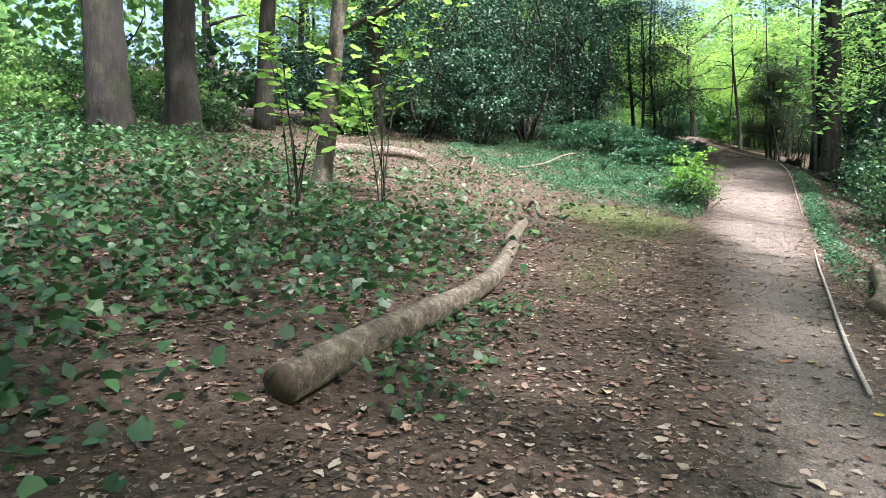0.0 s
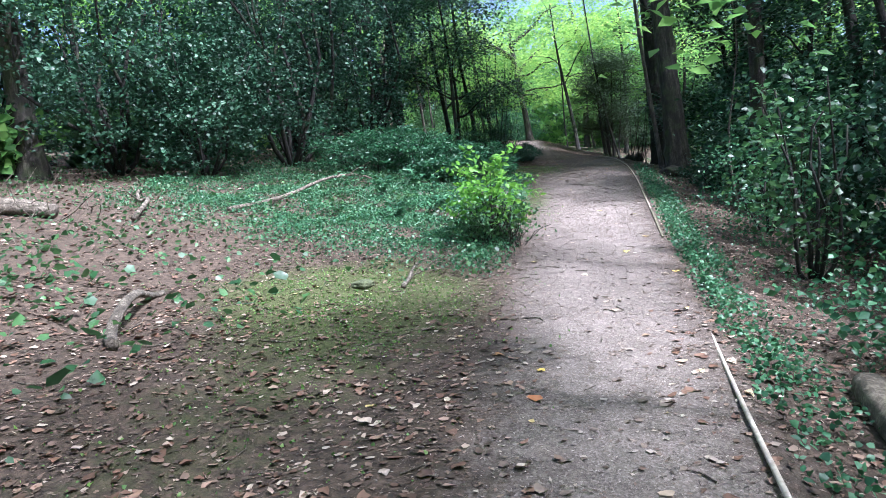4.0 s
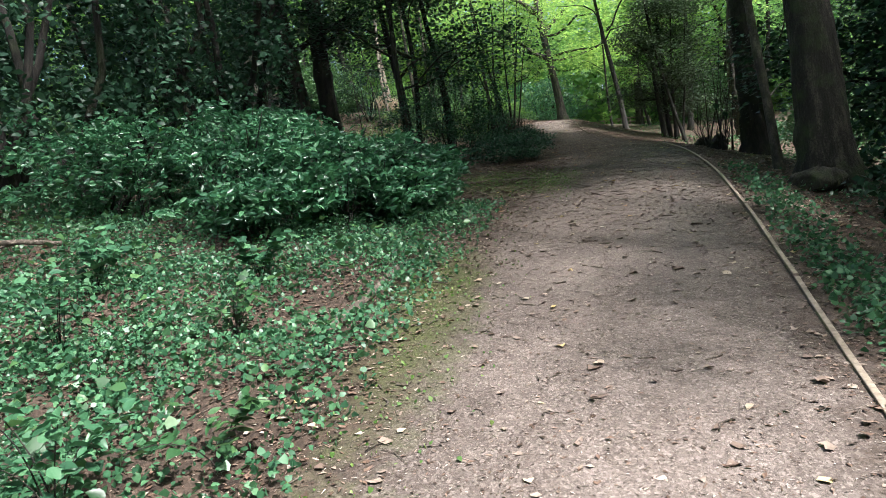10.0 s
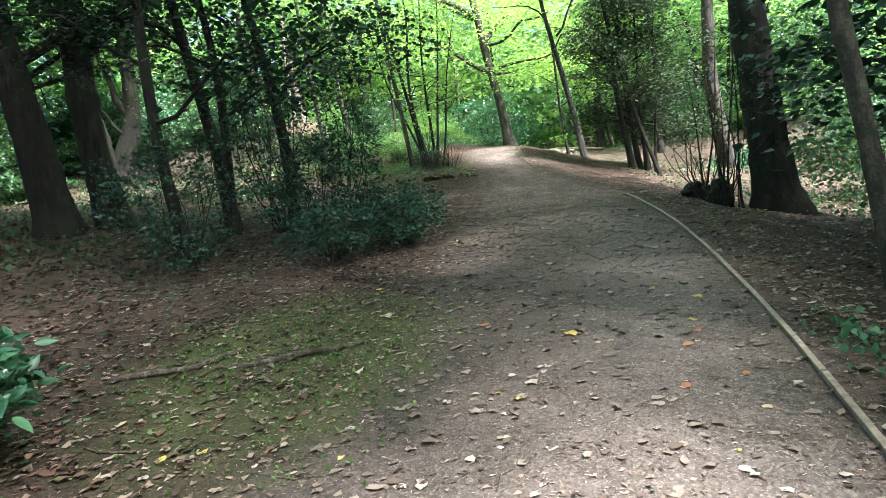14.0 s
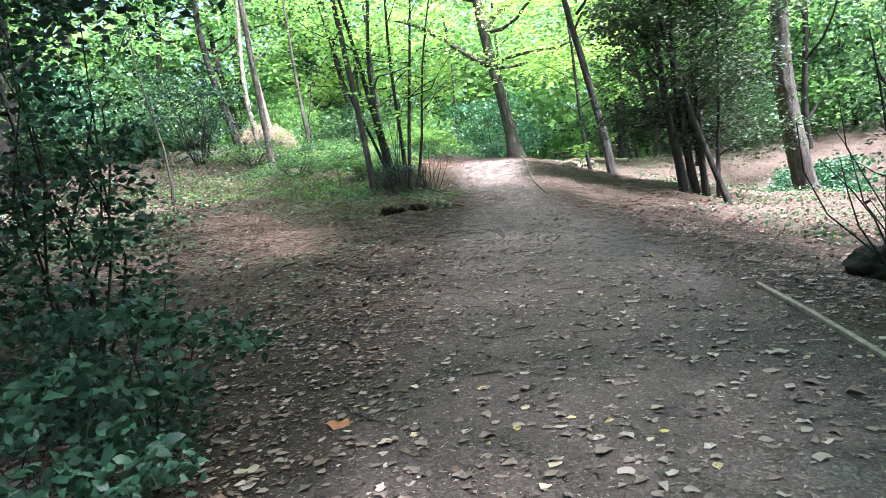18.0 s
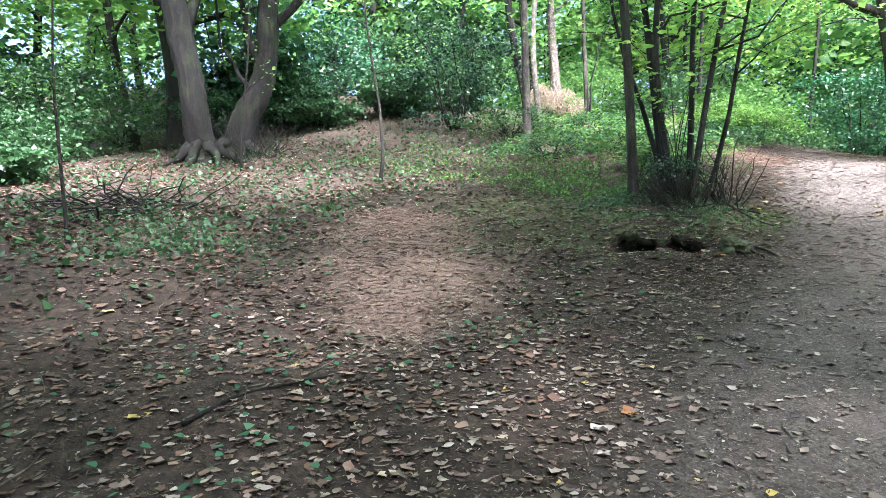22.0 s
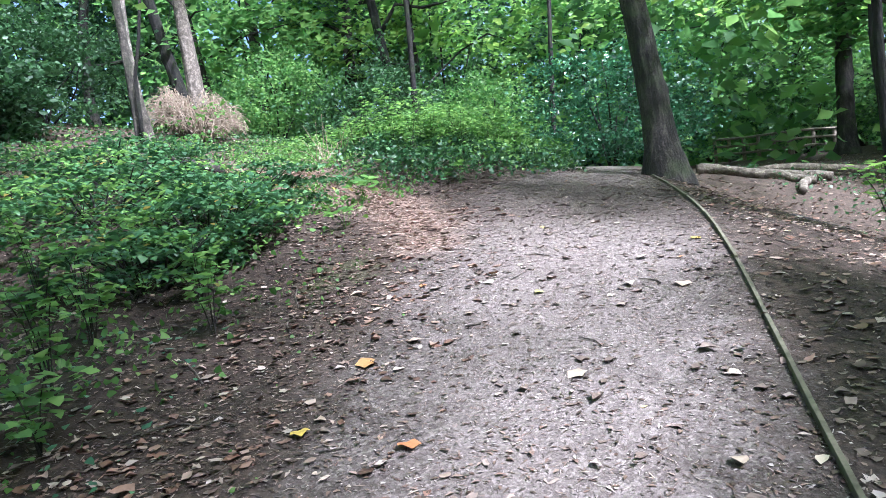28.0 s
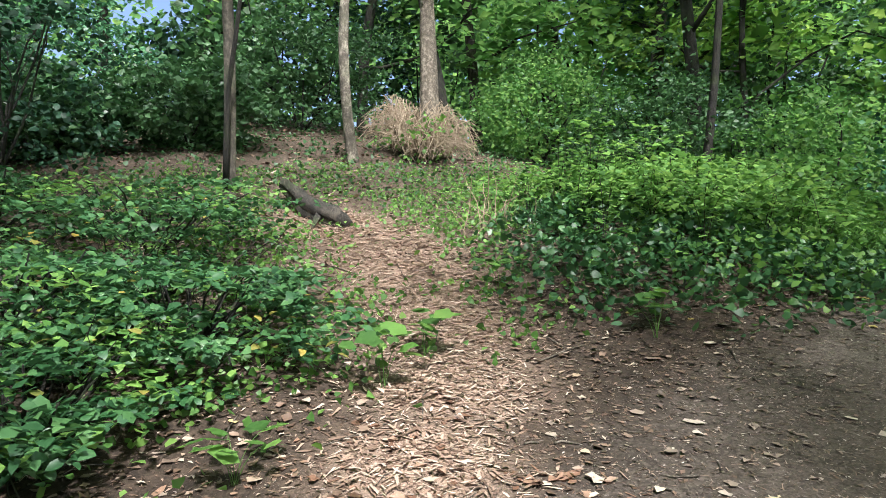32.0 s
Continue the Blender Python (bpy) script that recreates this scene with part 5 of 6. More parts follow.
# ---- wood lying about ----
fallen("fallen_log", "old grey log lying under the holly", (-8.7, 14.5), (-6.5, 15.8), .14, .11, DEAD, 30, .06, 12)
fallen("fallen_branch", "bleached branch lying on the leaves", (-6.3, 12.2), (-5.2, 12.9), .045, .03, DEAD, 31, .05, 8, "branch")
fallen("fallen_branch", "pale bent branch under the holly", (-5.3, 15.9), (-7.2, 18.6), .04, .02, DEAD, 32, .2, 8, "branch", twigs=3)
fallen("fallen_branch", "grey stick lying on the leafy bank", (-3.7, 5.6), (-4.6, 8.2), .03, .02, DEAD, 33, .08, 7, "branch")
rotten = holder("rotten_log", -5.6, 48.45, gz(-5.6, 48.45), "rotting brown log tilted on the bank behind the brambles", "log")
part("body", np_mesh("body", *tube([(.25, .1, -.02), (.1, .05, .05), (-.12, .0, .10), (-.34, -.04, .17), (-.55, -.06, .30), (-.72, -.1, .40), (-.84, -.12, .43)], [.06, .10, .11, .10, .085, .075, .04], 14, .28, 34), BARK, True), rotten)
part("stub", np_mesh("stub", *tube([(-.2, .0, .12), (-.3, .12, .02), (-.42, .2, -.08)], [.05, .035, .015], 8, .2, 35), BARK, True), rotten)
part("stub", np_mesh("stub", *tube([(-.1, .0, .12), (-.02, -.12, .02), (.1, -.22, -.06)], [.045, .03, .012], 8, .2, 36), BARK, True), rotten)
for k, (a, b, r) in enumerate([((-1.06, 42.15), (-.02, 41.0), .015), ((-.63, 41.7), (-.02, 41.55), .009), ((-.5, 41.6), (-.25, 40.95), .008), ((-.9, 41.6), (-.45, 41.2), .008), ((-1.6, 40.6), (-.7, 40.9), .010), ((-2.3, 40.9), (-1.5, 40.5), .009)]):
    fallen("fallen_branch", "thin dark stick lying by the coppiced clump", a, b, r, r * .6, BARK_DARK, 35 + 100 * k, .012, 6, "branch", twigs=1 if k == 0 else 0)
fallen("fallen_branch", "dark stick lying on the leaf mould", (-.95, 34.48), (-.83, 35.24), .011, .007, BARK_DARK, 36, .04, 6, "branch")
fallen("fallen_branch", "grey stick beside the mossy path edge", (.35, 26.4), (1.0, 26.9), .02, .012, DEAD, 37, .02, 6, "branch")
fallen("fallen_branch", "grey stick lying across the leaves", (-.35, 26.2), (.3, 26.7), .02, .014, DEAD, 38, .02, 6, "branch")
fallen("broken_log", "dark broken log below the path", (1.72, 50.75), (3.1, 51.3), .06, .09, BARK_DARK, 39, .04, 9)
fallen("broken_log", "dark rotting log beside the broken one", (2.3, 50.9), (3.4, 50.6), .09, .08, BARK_DARK, 40, .04, 9)
for k, (a, b, r) in enumerate([((.75, 56.0), (2.0, 55.9), .13), ((.8, 56.5), (2.1, 56.6), .12), ((1.9, 56.3), (3.2, 55.9), .13), ((2.0, 56.7), (4.6, 56.6), .11), ((2.0, 56.0), (2.9, 55.7), .11), ((2.66, 55.9), (2.5, 54.4), .10)]):
    fallen("cut_log", "pale cut log lying in a loose pile", a, b, r * .8, r * .7, LOG, 50 + k, .05, 10, end_mat=ENDGRAIN, sink=.1 - .8 * (k == 3))
for k, (a, b) in enumerate([((5.2, 50.3), (8.3, 50.6)), ((8.4, 50.5), (11.5, 49.9))]):
    fallen("long_log", "long pale log laid along the clearing's edge", a, b, .15, .13, LOG, 58 + k, .06, 10)
for k, (a, b) in enumerate([((.02, 39.85), (.22, 39.55)), ((.05, 39.95), (.30, 39.72)), ((.0, 39.8), (.08, 39.5))]):
    fallen("exposed_root", "dark root exposed at the path's edge", a, b, .018, .006, BARK_DARK, 60 + k, .025, 6, "root")


def fence(x0, y0, x1, y1, n):
    z0 = gz(x0, y0)
    ob = holder("wooden_fence", x0, y0, z0, "pale timber post-and-rail fence below the wood", "fence")

    def bar(name, a, b, w):
        part(name, np_mesh(name, *tube([a, (np.array(a) + np.array(b)) / 2, b], [w, w, w], 4, .02, 3), BOARD), ob)
    tops = []
    for k in range(n):
        t = k / (n - 1)
        x, y = x0 + (x1 - x0) * t, y0 + (y1 - y0) * t
        g = gz(x, y) - z0
        bar("post", (x - x0, y - y0, g - .2), (x - x0, y - y0, g + 1.0), .07)
        tops.append((x - x0, y - y0 - .09, g))
    for a, b in zip(tops, tops[1:]):
        for h in (.35, .65, .95):
            bar("rail", (a[0], a[1], a[2] + h), (b[0], b[1], b[2] + h), .05)


fence(1.3, 69.8, 3.9, 69.1, 6)
fence(4.0, 69.15, 6.4, 71.0, 4)


def boulder(name, label, x, y, r, squash, mat, seed, lumps=.22):
    rr = np.random.default_rng(seed)
    bm = bmesh.new()
    bmesh.ops.create_icosphere(bm, subdivisions=4, radius=r)
    for v in bm.verts:
        q = v.co.normalized()
        v.co *= 1 + lumps * noise.noise(q * 1.7 + Vector((seed, 0, 0))) + .4 * lumps * noise.noise(q * 5 + Vector((0, seed, 0))) + .2 * lumps * noise.noise(q * 13)
        v.co.z *= squash
    for f in bm.faces:
        f.smooth = True
    me = bpy.data.meshes.new(name)
    bm.to_mesh(me)
    bm.free()
    me.materials.append(mat)
    ob = new(name, me)
    ob.location = (x, y, gz(x, y) + r * squash * .35)
    ob.rotation_euler = (0, 0, rr.uniform(0, 6))
    return tagged(ob, label, "earth" if "earth" in name else "stone" if mat in (STONE, CREAM) else "stump")


boulder("flat_stone", "flat mossy stone lying on the moss", -1.15, 13.75, .14, .35, STONE, 3)
boulder("root_boss", "dark burred stump beside the path", 4.85, 34.2, .24, 1.25, BARK_DARK, 5, .6)
boulder("root_boss", "dark burred stump at the foot of a trunk", 4.62, 34.75, .22, .8, BARK_DARK, 8, .5)
boulder("mossy_stone", "moss-grown stone beside the mouth of a burrow", -.08, 39.66, .14, .6, STONE, 6, .7)
def burrow(x, y, w, seed):
    """The crumbling earth roof of a burrow whose mouth opens downhill."""
    nu, nv = 31, 17
    U, V = np.meshgrid(np.linspace(-1, 1, nu), np.linspace(0, 1, nv))
    rag = np.array([noise.noise(Vector((u * 2.6, seed, 0))) for u in np.linspace(-1, 1, nu)])
    X, Y = x + U * w * (1.05 + .2 * V), y - .02 + V * .55 + (.06 * U ** 2 + .05 * rag[None]) * (1 - V)
    lump = np.array([[noise.noise(Vector((u * 3.1, v * 3.1, seed))) + .6 * noise.noise(Vector((u * 8, v * 8, seed))) for u in np.linspace(-1, 1, nu)] for v in np.linspace(0, 1, nv)])
    fade = np.clip((1 - np.abs(U)) * 4, 0, 1) * np.clip((1 - V) * 3, 0, 1)
    top = base_height(X, Y) + .004 + fade * (.045 * np.clip(1 - U ** 2, 0, 1) ** .5 * (1 - V) ** .8 + .045 * lump) - .03 * (np.abs(U) > .97)
    under = top - .05 - .05 * V - .02 * np.abs(lump)
    o = np.array([x, y, gz(x, y + .5)])
    verts = np.concatenate([np.stack([X, Y, top], -1).reshape(-1, 3), np.stack([X, Y, under], -1).reshape(-1, 3)]) - o
    q = (np.arange(nv - 1)[:, None] * nu + np.arange(nu - 1)[None]).ravel()
    n = nu * nv
    faces = np.concatenate([np.stack([q, q + 1, q + nu + 1, q + nu], 1), np.stack([q + nu, q + nu + 1, q + 1, q], 1) + [[n, n, n, n]],
                            np.stack([np.arange(nu - 1), np.arange(nu - 1) + n, np.arange(1, nu) + n, np.arange(1, nu)], 1)])
    me = np_mesh("burrow", verts, faces, SOIL, True)
    # Roof soil at full damp-and-shade darkening, with a little moss.
    for key, value in (("damp_shade", 1.0), ("moss", .3)):
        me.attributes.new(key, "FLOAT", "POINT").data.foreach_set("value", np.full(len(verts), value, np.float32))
    ob = new("burrow", me)
    ob.location = o
    tagged(ob, "dark burrow mouth under mossy earth beside the path", "burrow")
    rr = np.random.default_rng(seed)
    roof = verts[:n]
    for name, count, mat, size, shape, flat in (("dead_leaves", 150, RUST, .05, CRUMPLED, .85), ("moss", 260, GRASS, .016, HEART, .4), ("ivy", 60, SHADE, .035, HEART, .5), ("crumbs", 260, LITTER, .03, [SPLINT, SCRAP], .8)):
        pick = roof[rr.integers(0, n, count)] + rr.normal(0, .012, (count, 3)) * np.array([1, 1, 0]) + np.array([0, 0, .008])
        part(name, np_mesh(name, *scatter(pick, size * rr.uniform(.6, 1.3, count), shape, flat, seed=seed, vary=.4), mat), ob, kind="stuff")
    for k in range(9):
        a = roof[rr.integers(2, nu - 2)]
        e = a + np.array([rr.normal(0, .05), -.03 + rr.normal(0, .02), -rr.uniform(.06, .16)])
        part("root", np_mesh("root", *tube(bend(a + np.array([0, .04, 0]), e, 5, .02, seed + k), np.linspace(.004, .0015, 5), 5, 0, k), BARK, True), ob)


burrow(-.90, 39.34, .22, 31)
burrow(-.52, 39.57, .18, 35)
boulder("pebble", "pale rounded pebble on the earth", -.38, 39.5, .035, .7, CREAM, 9)
boulder("earth_hump", "dark tree root hump beside the path", 4.55, 25.9, .32, .6, BARK, 10)

fallen("fallen_log", "long grey fallen log lying among the leaves", (-1.87, 2.65), (-2.09, 8.10), .112, .085, LOG, 1, .05, 16, n=18, end_mat=ENDGRAIN, bow=.2)
fallen("fallen_log", "short grey log end beyond the long one", (-2.12, 8.12), (-2.50, 10.3), .10, .085, LOG, 2, .03, 14, end_mat=ENDGRAIN)
fallen("fallen_log", "mossy brown log lying beside the path", (2.12, 8.55), (2.82, 11.4), .125, .105, LOG, 3, .03, 14, end_mat=ENDGRAIN)
fallen("crooked_branch", "bleached crooked branch on the leaf litter", (-2.3, 11.2), (-2.9, 12.8), .05, .03, DEAD, 4, .15, 8, "branch")
fallen("forked_stick", "pale forked stick lying on moss", (-.7, 13.8), (-.66, 15.3), .03, .012, DEAD, 5, .08, 7, "branch", twigs=3)
fallen("dead_limb", "long bleached dead limb under the holly", (-4.3, 17.0), (-3.0, 21.9), .04, .02, DEAD, 6, .2, 8, "branch", twigs=4)
fallen("birch_stick", "straight pale stick at the path's edge", (.1, 20.3), (.12, 22.0), .035, .03, DEAD, 7, .02, 8, "branch")

# ---- timber edging along the trail's right side ----
edging = holder("path_edging", 2.0, 12.0, gz(2.0, 12.0), "weathered timber edging boards along the path", "edging")


def edge_line(y):
    """The edging's x, eased over a metre either way, and its place on the ground."""
    x = float(np.mean(EDGE_X(y + np.linspace(-1.1, 1.1, 9)))) + .03
    return Vector((x, y, gz(x, y))) - edging.location


for k, y0 in enumerate(np.arange(16.6, 52.5, 2.4)):
    if 33.0 < y0 < 40.5:
        continue
    pts = [edge_line(float(v)) for v in np.linspace(y0, y0 + 2.38, 7)]
    sd = (pts[-1] - pts[0]).normalized().cross(Vector((0, 0, 1))).normalized() * (.016 if y0 < 38 else .010)
    upv = Vector((0, 0, .026 if y0 < 20 else .036))
    bm = bmesh.new()
    ring = []
    for p in pts:
        p = p + Vector((0, 0, rng.normal(0, .003)))
        ring.append([bm.verts.new(p + q) for q in (-sd - upv, sd - upv, sd + upv * .75, sd * .8 + upv * .85, -sd * .8 + upv * .85, -sd + upv * .75)])
    for r0, r1 in zip(ring, ring[1:]):
        for j in range(6):
            bm.faces.new((r0[j], r0[(j + 1) % 6], r1[(j + 1) % 6], r1[j]))
    bm.faces.new(ring[0][::-1])
    bm.faces.new(ring[-1])
    me = bpy.data.meshes.new("board")
    bm.to_mesh(me)
    bm.free()
    me.materials.append(BOARD_MOSSY if y0 < 19 or y0 > 38 else BOARD)
    part("board", me, edging)
fallen("edging_pole", "straight pale pole edging the path", (1.15, 4.6), (2.12, 12.4), .016, .014, PALE_WOOD, 8, .02, 8, "edging", sink=.1)

# ---- background wood ----
rb = np.random.default_rng(21)


def glade(x, y):
    """A gap in the wood, open to the sky, beyond the holly."""
    return x < -9 and math.hypot(x - .9, y - 8.5) < 31 and 38 < math.degrees(math.atan2(.9 - x, y - 8.5)) < 60


count = 0
while count < 52:
    x, y = rb.uniform(-30, 26), rb.uniform(-4, 84)
    d = x - float(EDGE_X(y))
    if -10 < d < 7.5 and y < 60 or (x > -14 and y < 30 and d < 0) or (-14 < x < -4 and 36 < y < 56) or (6 < x < 16 and 38 < y < 56):
        continue
    h, lx, ly, r, pick, tint, wide = rb.uniform(10, 16), rb.normal(-.03, .05), rb.normal(0, .05), rb.uniform(.12, .30), rb.uniform(), rb.uniform(), rb.uniform(2.8, 4.2)
    count += 1
    if not glade(x, y):
        tree("woodland_tree", "tall trunk in the wood behind", x, y, (lx, ly), h, r, BARK if pick < .5 else BARK_DARK, GREEN if tint < .55 else MAPLE, 2500, .28, wide, .36, 6, 299 + count, 8, .2, group="background trees")
made = 0
while made < 54:
    x, y = rb.uniform(-26, 22), rb.uniform(-2, 76)
    d = x - float(EDGE_X(y))
    if -9.5 < d < 8 and y < 60 or (-1 < x < 8 and 54 < y < 73) or (-14 < x < -4 and 34 < y < 56):
        continue
    h = rb.uniform(1.8, 4.8)
    if glade(x, y):
        h = 1.5
    if not (x < -9 and y < 14):
        bush("understorey_bush", "leafy green understorey bush", x, y, h, h * .62, h * .62, 1050, (SHADE, HOLLY, GREEN, SHADE, IVY)[made % 5], .27, 400 + made, 3, low=.05, clumps=70, group="understorey")
    made += 1
# shrubs closing the view beyond the bend
for k, (x, y, h, r, m) in enumerate([(-1.2, 57.8, 3.0, 1.9, LAUREL), (-1.0, 66, 3.4, 2.4, IVY), (8.5, 67, 3.4, 2.4, SHADE), (9.5, 58, 2.6, 2.0, SHADE), (-4.8, 58.5, 2.4, 2.0, GREEN), (-7.5, 57.5, 2.6, 2.0, SHADE), (-10.5, 57, 2.6, 2.0, GREEN), (10, 51.5, 1.6, 1.4, IVY), (12, 44, 2.6, 1.9, SHADE),
                                     (-13.5, 52, 2.6, 2.0, SHADE), (-15, 47, 3.0, 2.0, IVY), (-16, 36, 3.0, 2.0, SHADE), (-14.5, 44.5, 2.0, 1.5, SHADE), (-10.6, 48.6, 1.3, 1.2, SHADE), (-11, 46.5, 1.2, 1.2, BRAMBLE)]):
    bush("thicket_bush", "tall leafy thicket closing the view", x, y, h, r, r, 6500, m, .115, 520 + k, 5, low=.05, clumps=150, tight=.13)
for k, (x, y, r, m) in enumerate([(-2.8, 58.5, .07, SHADE), (-5.9, 56.4, .08, SHADE), (-.6, 64, .1, SHADE), (-8.2, 60, .2, HOLLY), (5.6, 61.5, .08, SHADE), (7.2, 55.5, .14, SHADE), (-12.2, 55.5, .18, HOLLY), (10.5, 62, .2, SHADE)]):
    tree("woodland_tree", "dark trunk in the wood beyond the bend", x, y, (-.02 + .01 * (k % 3), .0), 13, r, BARK_DARK, GREEN if m is SHADE else m, 4800, .4, 3.8, .18, 8, 560 + k, 10, .2, group="background trees")


for k, (x, y, h, r, m) in enumerate([(-15.2, 39.0, 2.2, 1.9, SHADE), (-13.4, 37.4, 1.1, 1.3, SHADE), (-17.6, 41.5, 3.0, 2.2, GREEN), (-14.6, 42.8, 1.2, 1.3, BRAMBLE), (-12.6, 35.6, .9, 1.2, NETTLE), (-16.6, 36.6, 3.2, 2.2, GREEN), (-14.2, 34.6, 1.8, 1.6, SHADE), (-12.4, 44.6, .9, 1.1, BRAMBLE), (-10.4, 36.2, .6, .9, SHADE), (-18.5, 45.5, 3.2, 2.2, SHADE)]):
    bush("bank_bush", "leafy green bush behind the old trunks", x, y, h, r, r, 4200, m, .11, 620 + k, 5, low=.03, clumps=120, tight=.13)
for k, (x, y) in enumerate([(-20, 47), (-17, 51), (-22, 41), (-15.5, 55), (-20, 36), (-23, 45)]):
    tree("woodland_tree", "leafy tree behind the old trunks", x, y, (.0, .0), 12, .16, BARK_DARK, GREEN, 3600, .15, 3.8, .27, 9, 650 + k, 8, .2, group="background trees")
# Added so that its crown shades the path short of the sunlit patch.
tree("woodland_tree", "tall trunk added on the lower slope, its high crown for shade", 9.8, 35.0, (-.03, .0), 16, .2, BARK_DARK, GREEN, 4000, .6, 3.4, .25, 7, 580, 10, .15, group="background trees")
for k, (x, y, h) in enumerate([(1, 75, 7), (9, 73, 6), (13, 66, 6), (16, 58, 6), (17, 50, 6), (-4, 72, 7), (-10, 68, 7), (-16, 64, 7), (-20, 56, 7), (18, 42, 6), (17, 33, 7)]):
    bush("understorey_bush", "tall leafy understorey in the far wood", x, y, h * 1.2, 3.8, 3.8, 5200, (SHADE, GREEN, HOLLY)[k % 3], .22, 590 + k, 4, low=.05, clumps=160, group="understorey", tight=.13)


for k, (x, y) in enumerate([(5, 77), (9.5, 69), (13, 63), (14, 73), (17, 66), (11.5, 56.5)]):
    tree("woodland_tree", "leafy tree in the wood beyond the clearing", x, y, (.0, .0), 11, .14, BARK_DARK, GREEN, 4200, .08, 3.8, .27, 9, 640 + k, 8, .2, group="background trees")


def far_woods():
    pts, sz = [], []
    r = np.random.default_rng(5)
    for k in range(230):
        az = r.uniform(0, 2 * np.pi)
        R = r.uniform(34, 60)
        c = (math.cos(az) * R * .85 - 3, 26 + math.sin(az) * R * 1.15, r.uniform(0, 19))
        if math.sin(az) > .75 and c[2] > 9 and k % 2 or c[2] > 5 and glade(c[0], c[1]):
            continue
        pts.append(blob(c, (5.5, 5.5, 3.4), 270, 22, 900 + k, .22, .3))
    for k in range(70):
        pts.append(blob((r.uniform(-8, 34), r.uniform(78, 92), r.uniform(4, 18)), (5, 4, 3.2), 270, 22, 2000 + k, .22, .3))
    for k in range(90):
        pts.append(blob((r.uniform(-38, 4), r.uniform(64, 84), r.uniform(3, 20)), (5, 4, 3.2), 270, 22, 3000 + k, .22, .3))
    p = np.concatenate(pts)
    v, f = scatter(p, r.uniform(.4, .85, len(p)), DIAMOND, .5, seed=3)
    tagged(new("far_woods", np_mesh("far_woods", v, f, GREEN)), "bright green far woodland canopy", "woods", kind="stuff")


far_woods()

def backdrop():
    """A ring of far trees round the wood, with an uneven top."""
    n, rows = 160, 7
    r = np.random.default_rng(15)
    az = np.linspace(0, 2 * np.pi, n, endpoint=False)
    top = 15 + 4 * np.sin(az * 7) + 2.5 * np.sin(az * 17 + 1) + r.normal(0, 1.2, n)
    v = []
    for k in range(rows):
        q = 1 + .03 * r.normal(0, 1, n)
        x, y = 68 * np.cos(az) * q, 26 + 90 * np.sin(az) * q
        v.append(np.stack([x, y, -12 + (top + 12) * k / (rows - 1)], 1))
    i = np.arange(n)
    j = (i + 1) % n
    f = np.concatenate([np.stack([k * n + i, k * n + j, (k + 1) * n + j, (k + 1) * n + i], 1) for k in range(rows - 1)])
    tagged(new("backdrop", np_mesh("backdrop", np.concatenate(v), f, FAR_TREES, True)), "far green wall of trees", "woods", kind="structure")


backdrop()

# ---- low plants and litter ----
def left_of(y, d):
    return -d - WIDTH(y)


cover("ivy_carpet", "green ivy carpet along the path's edge", 12000, (1.5, 7, 6, 27), lambda x, y, d: step01(d, .06, .3) * (1.1 - 1.02 * step01(d, .3, .75)) * (1 - .75 * step01(y, 21, 27)) * step01(y, 9, 13), IVY, .042, .15, 1, [HEART, HEX], .45, even=-.1)
cover("ivy_carpet", "green ivy and nettle carpet on the left verge", 78000, (-7, 1.2, 12.5, 24.5), lambda x, y, d: step01(left_of(y, d), .0, .5) * step01(y + .35 * np.minimum(x, 0), 14.2, 16.0) * (1.1 - .6 * step01(-x, 2, 6)) * .8 * (1 - .45 * step01(y, 18.5, 21)), IVY, .035, .15, 2, [HEART, HEX], .42, even=-.2, rise=1.0)
cover("bramble_leaves", "bright bramble leaves among the ivy", 2600, (-5, 1.2, 14, 24), lambda x, y, d: step01(left_of(y, d), .1, .6), BRAMBLE, .062, .26, 21, [POINTED, HEART], .55, even=-.5, rise=.8)
cover("ivy_carpet", "ivy patch on the leafy bank", 1100, (-6.5, -2.5, 34.6, 38), lambda x, y, d: in_patch(x, y, -4.5, 36.2, 1.0, .6), SHADE, .042, .12, 27, [HEART, HEX], .45, even=-.5)
cover("dry_leaves", "red-brown leaves drifted below the old trunks", 9000, (-13, -5, 35, 43.5), lambda x, y, d: 1 - .8 * chip_amount(x, y), RUST, .066, .012, 30, DEADS, .8, "leaf litter", 1.0, even=.4, base=.003)
cover("dry_leaves", "dead leaves and bark along the upper path's left edge", 1200, (-3, .2, 41.8, 47.2), lambda x, y, d: step01(left_of(y, d), -.8, -.1) * (1 - step01(left_of(y, d), .5, 1.1)), RUST, .055, .004, 31, CRUMPLED + [SLIVER, SPLINT], .88, "leaf litter", .9, even=-.2, base=.002)
cover("ivy_carpet", "thin ivy over the leaf litter", 7500, (-8, 0, 24, 44), lambda x, y, d: step01(left_of(y, d), .3, 1.2) * .5 * (1 - chip_amount(x, y)), IVY, .038, .07, 3, HEART, even=-.3)
cover("bramble_leaves", "bramble and maple seedlings on the leafy bank", 25000, (-12.5, -1.2, -1, 13), lambda x, y, d: step01(-d, 2.9, 4.6) * (1.0 - .85 * step01(y + .45 * np.minimum(x + 5, 0), 4, 10)), BRAMBLE, .084, .5, 4, [LOBED, HEX, HEART], .55, even=-.3, rise=1.0)
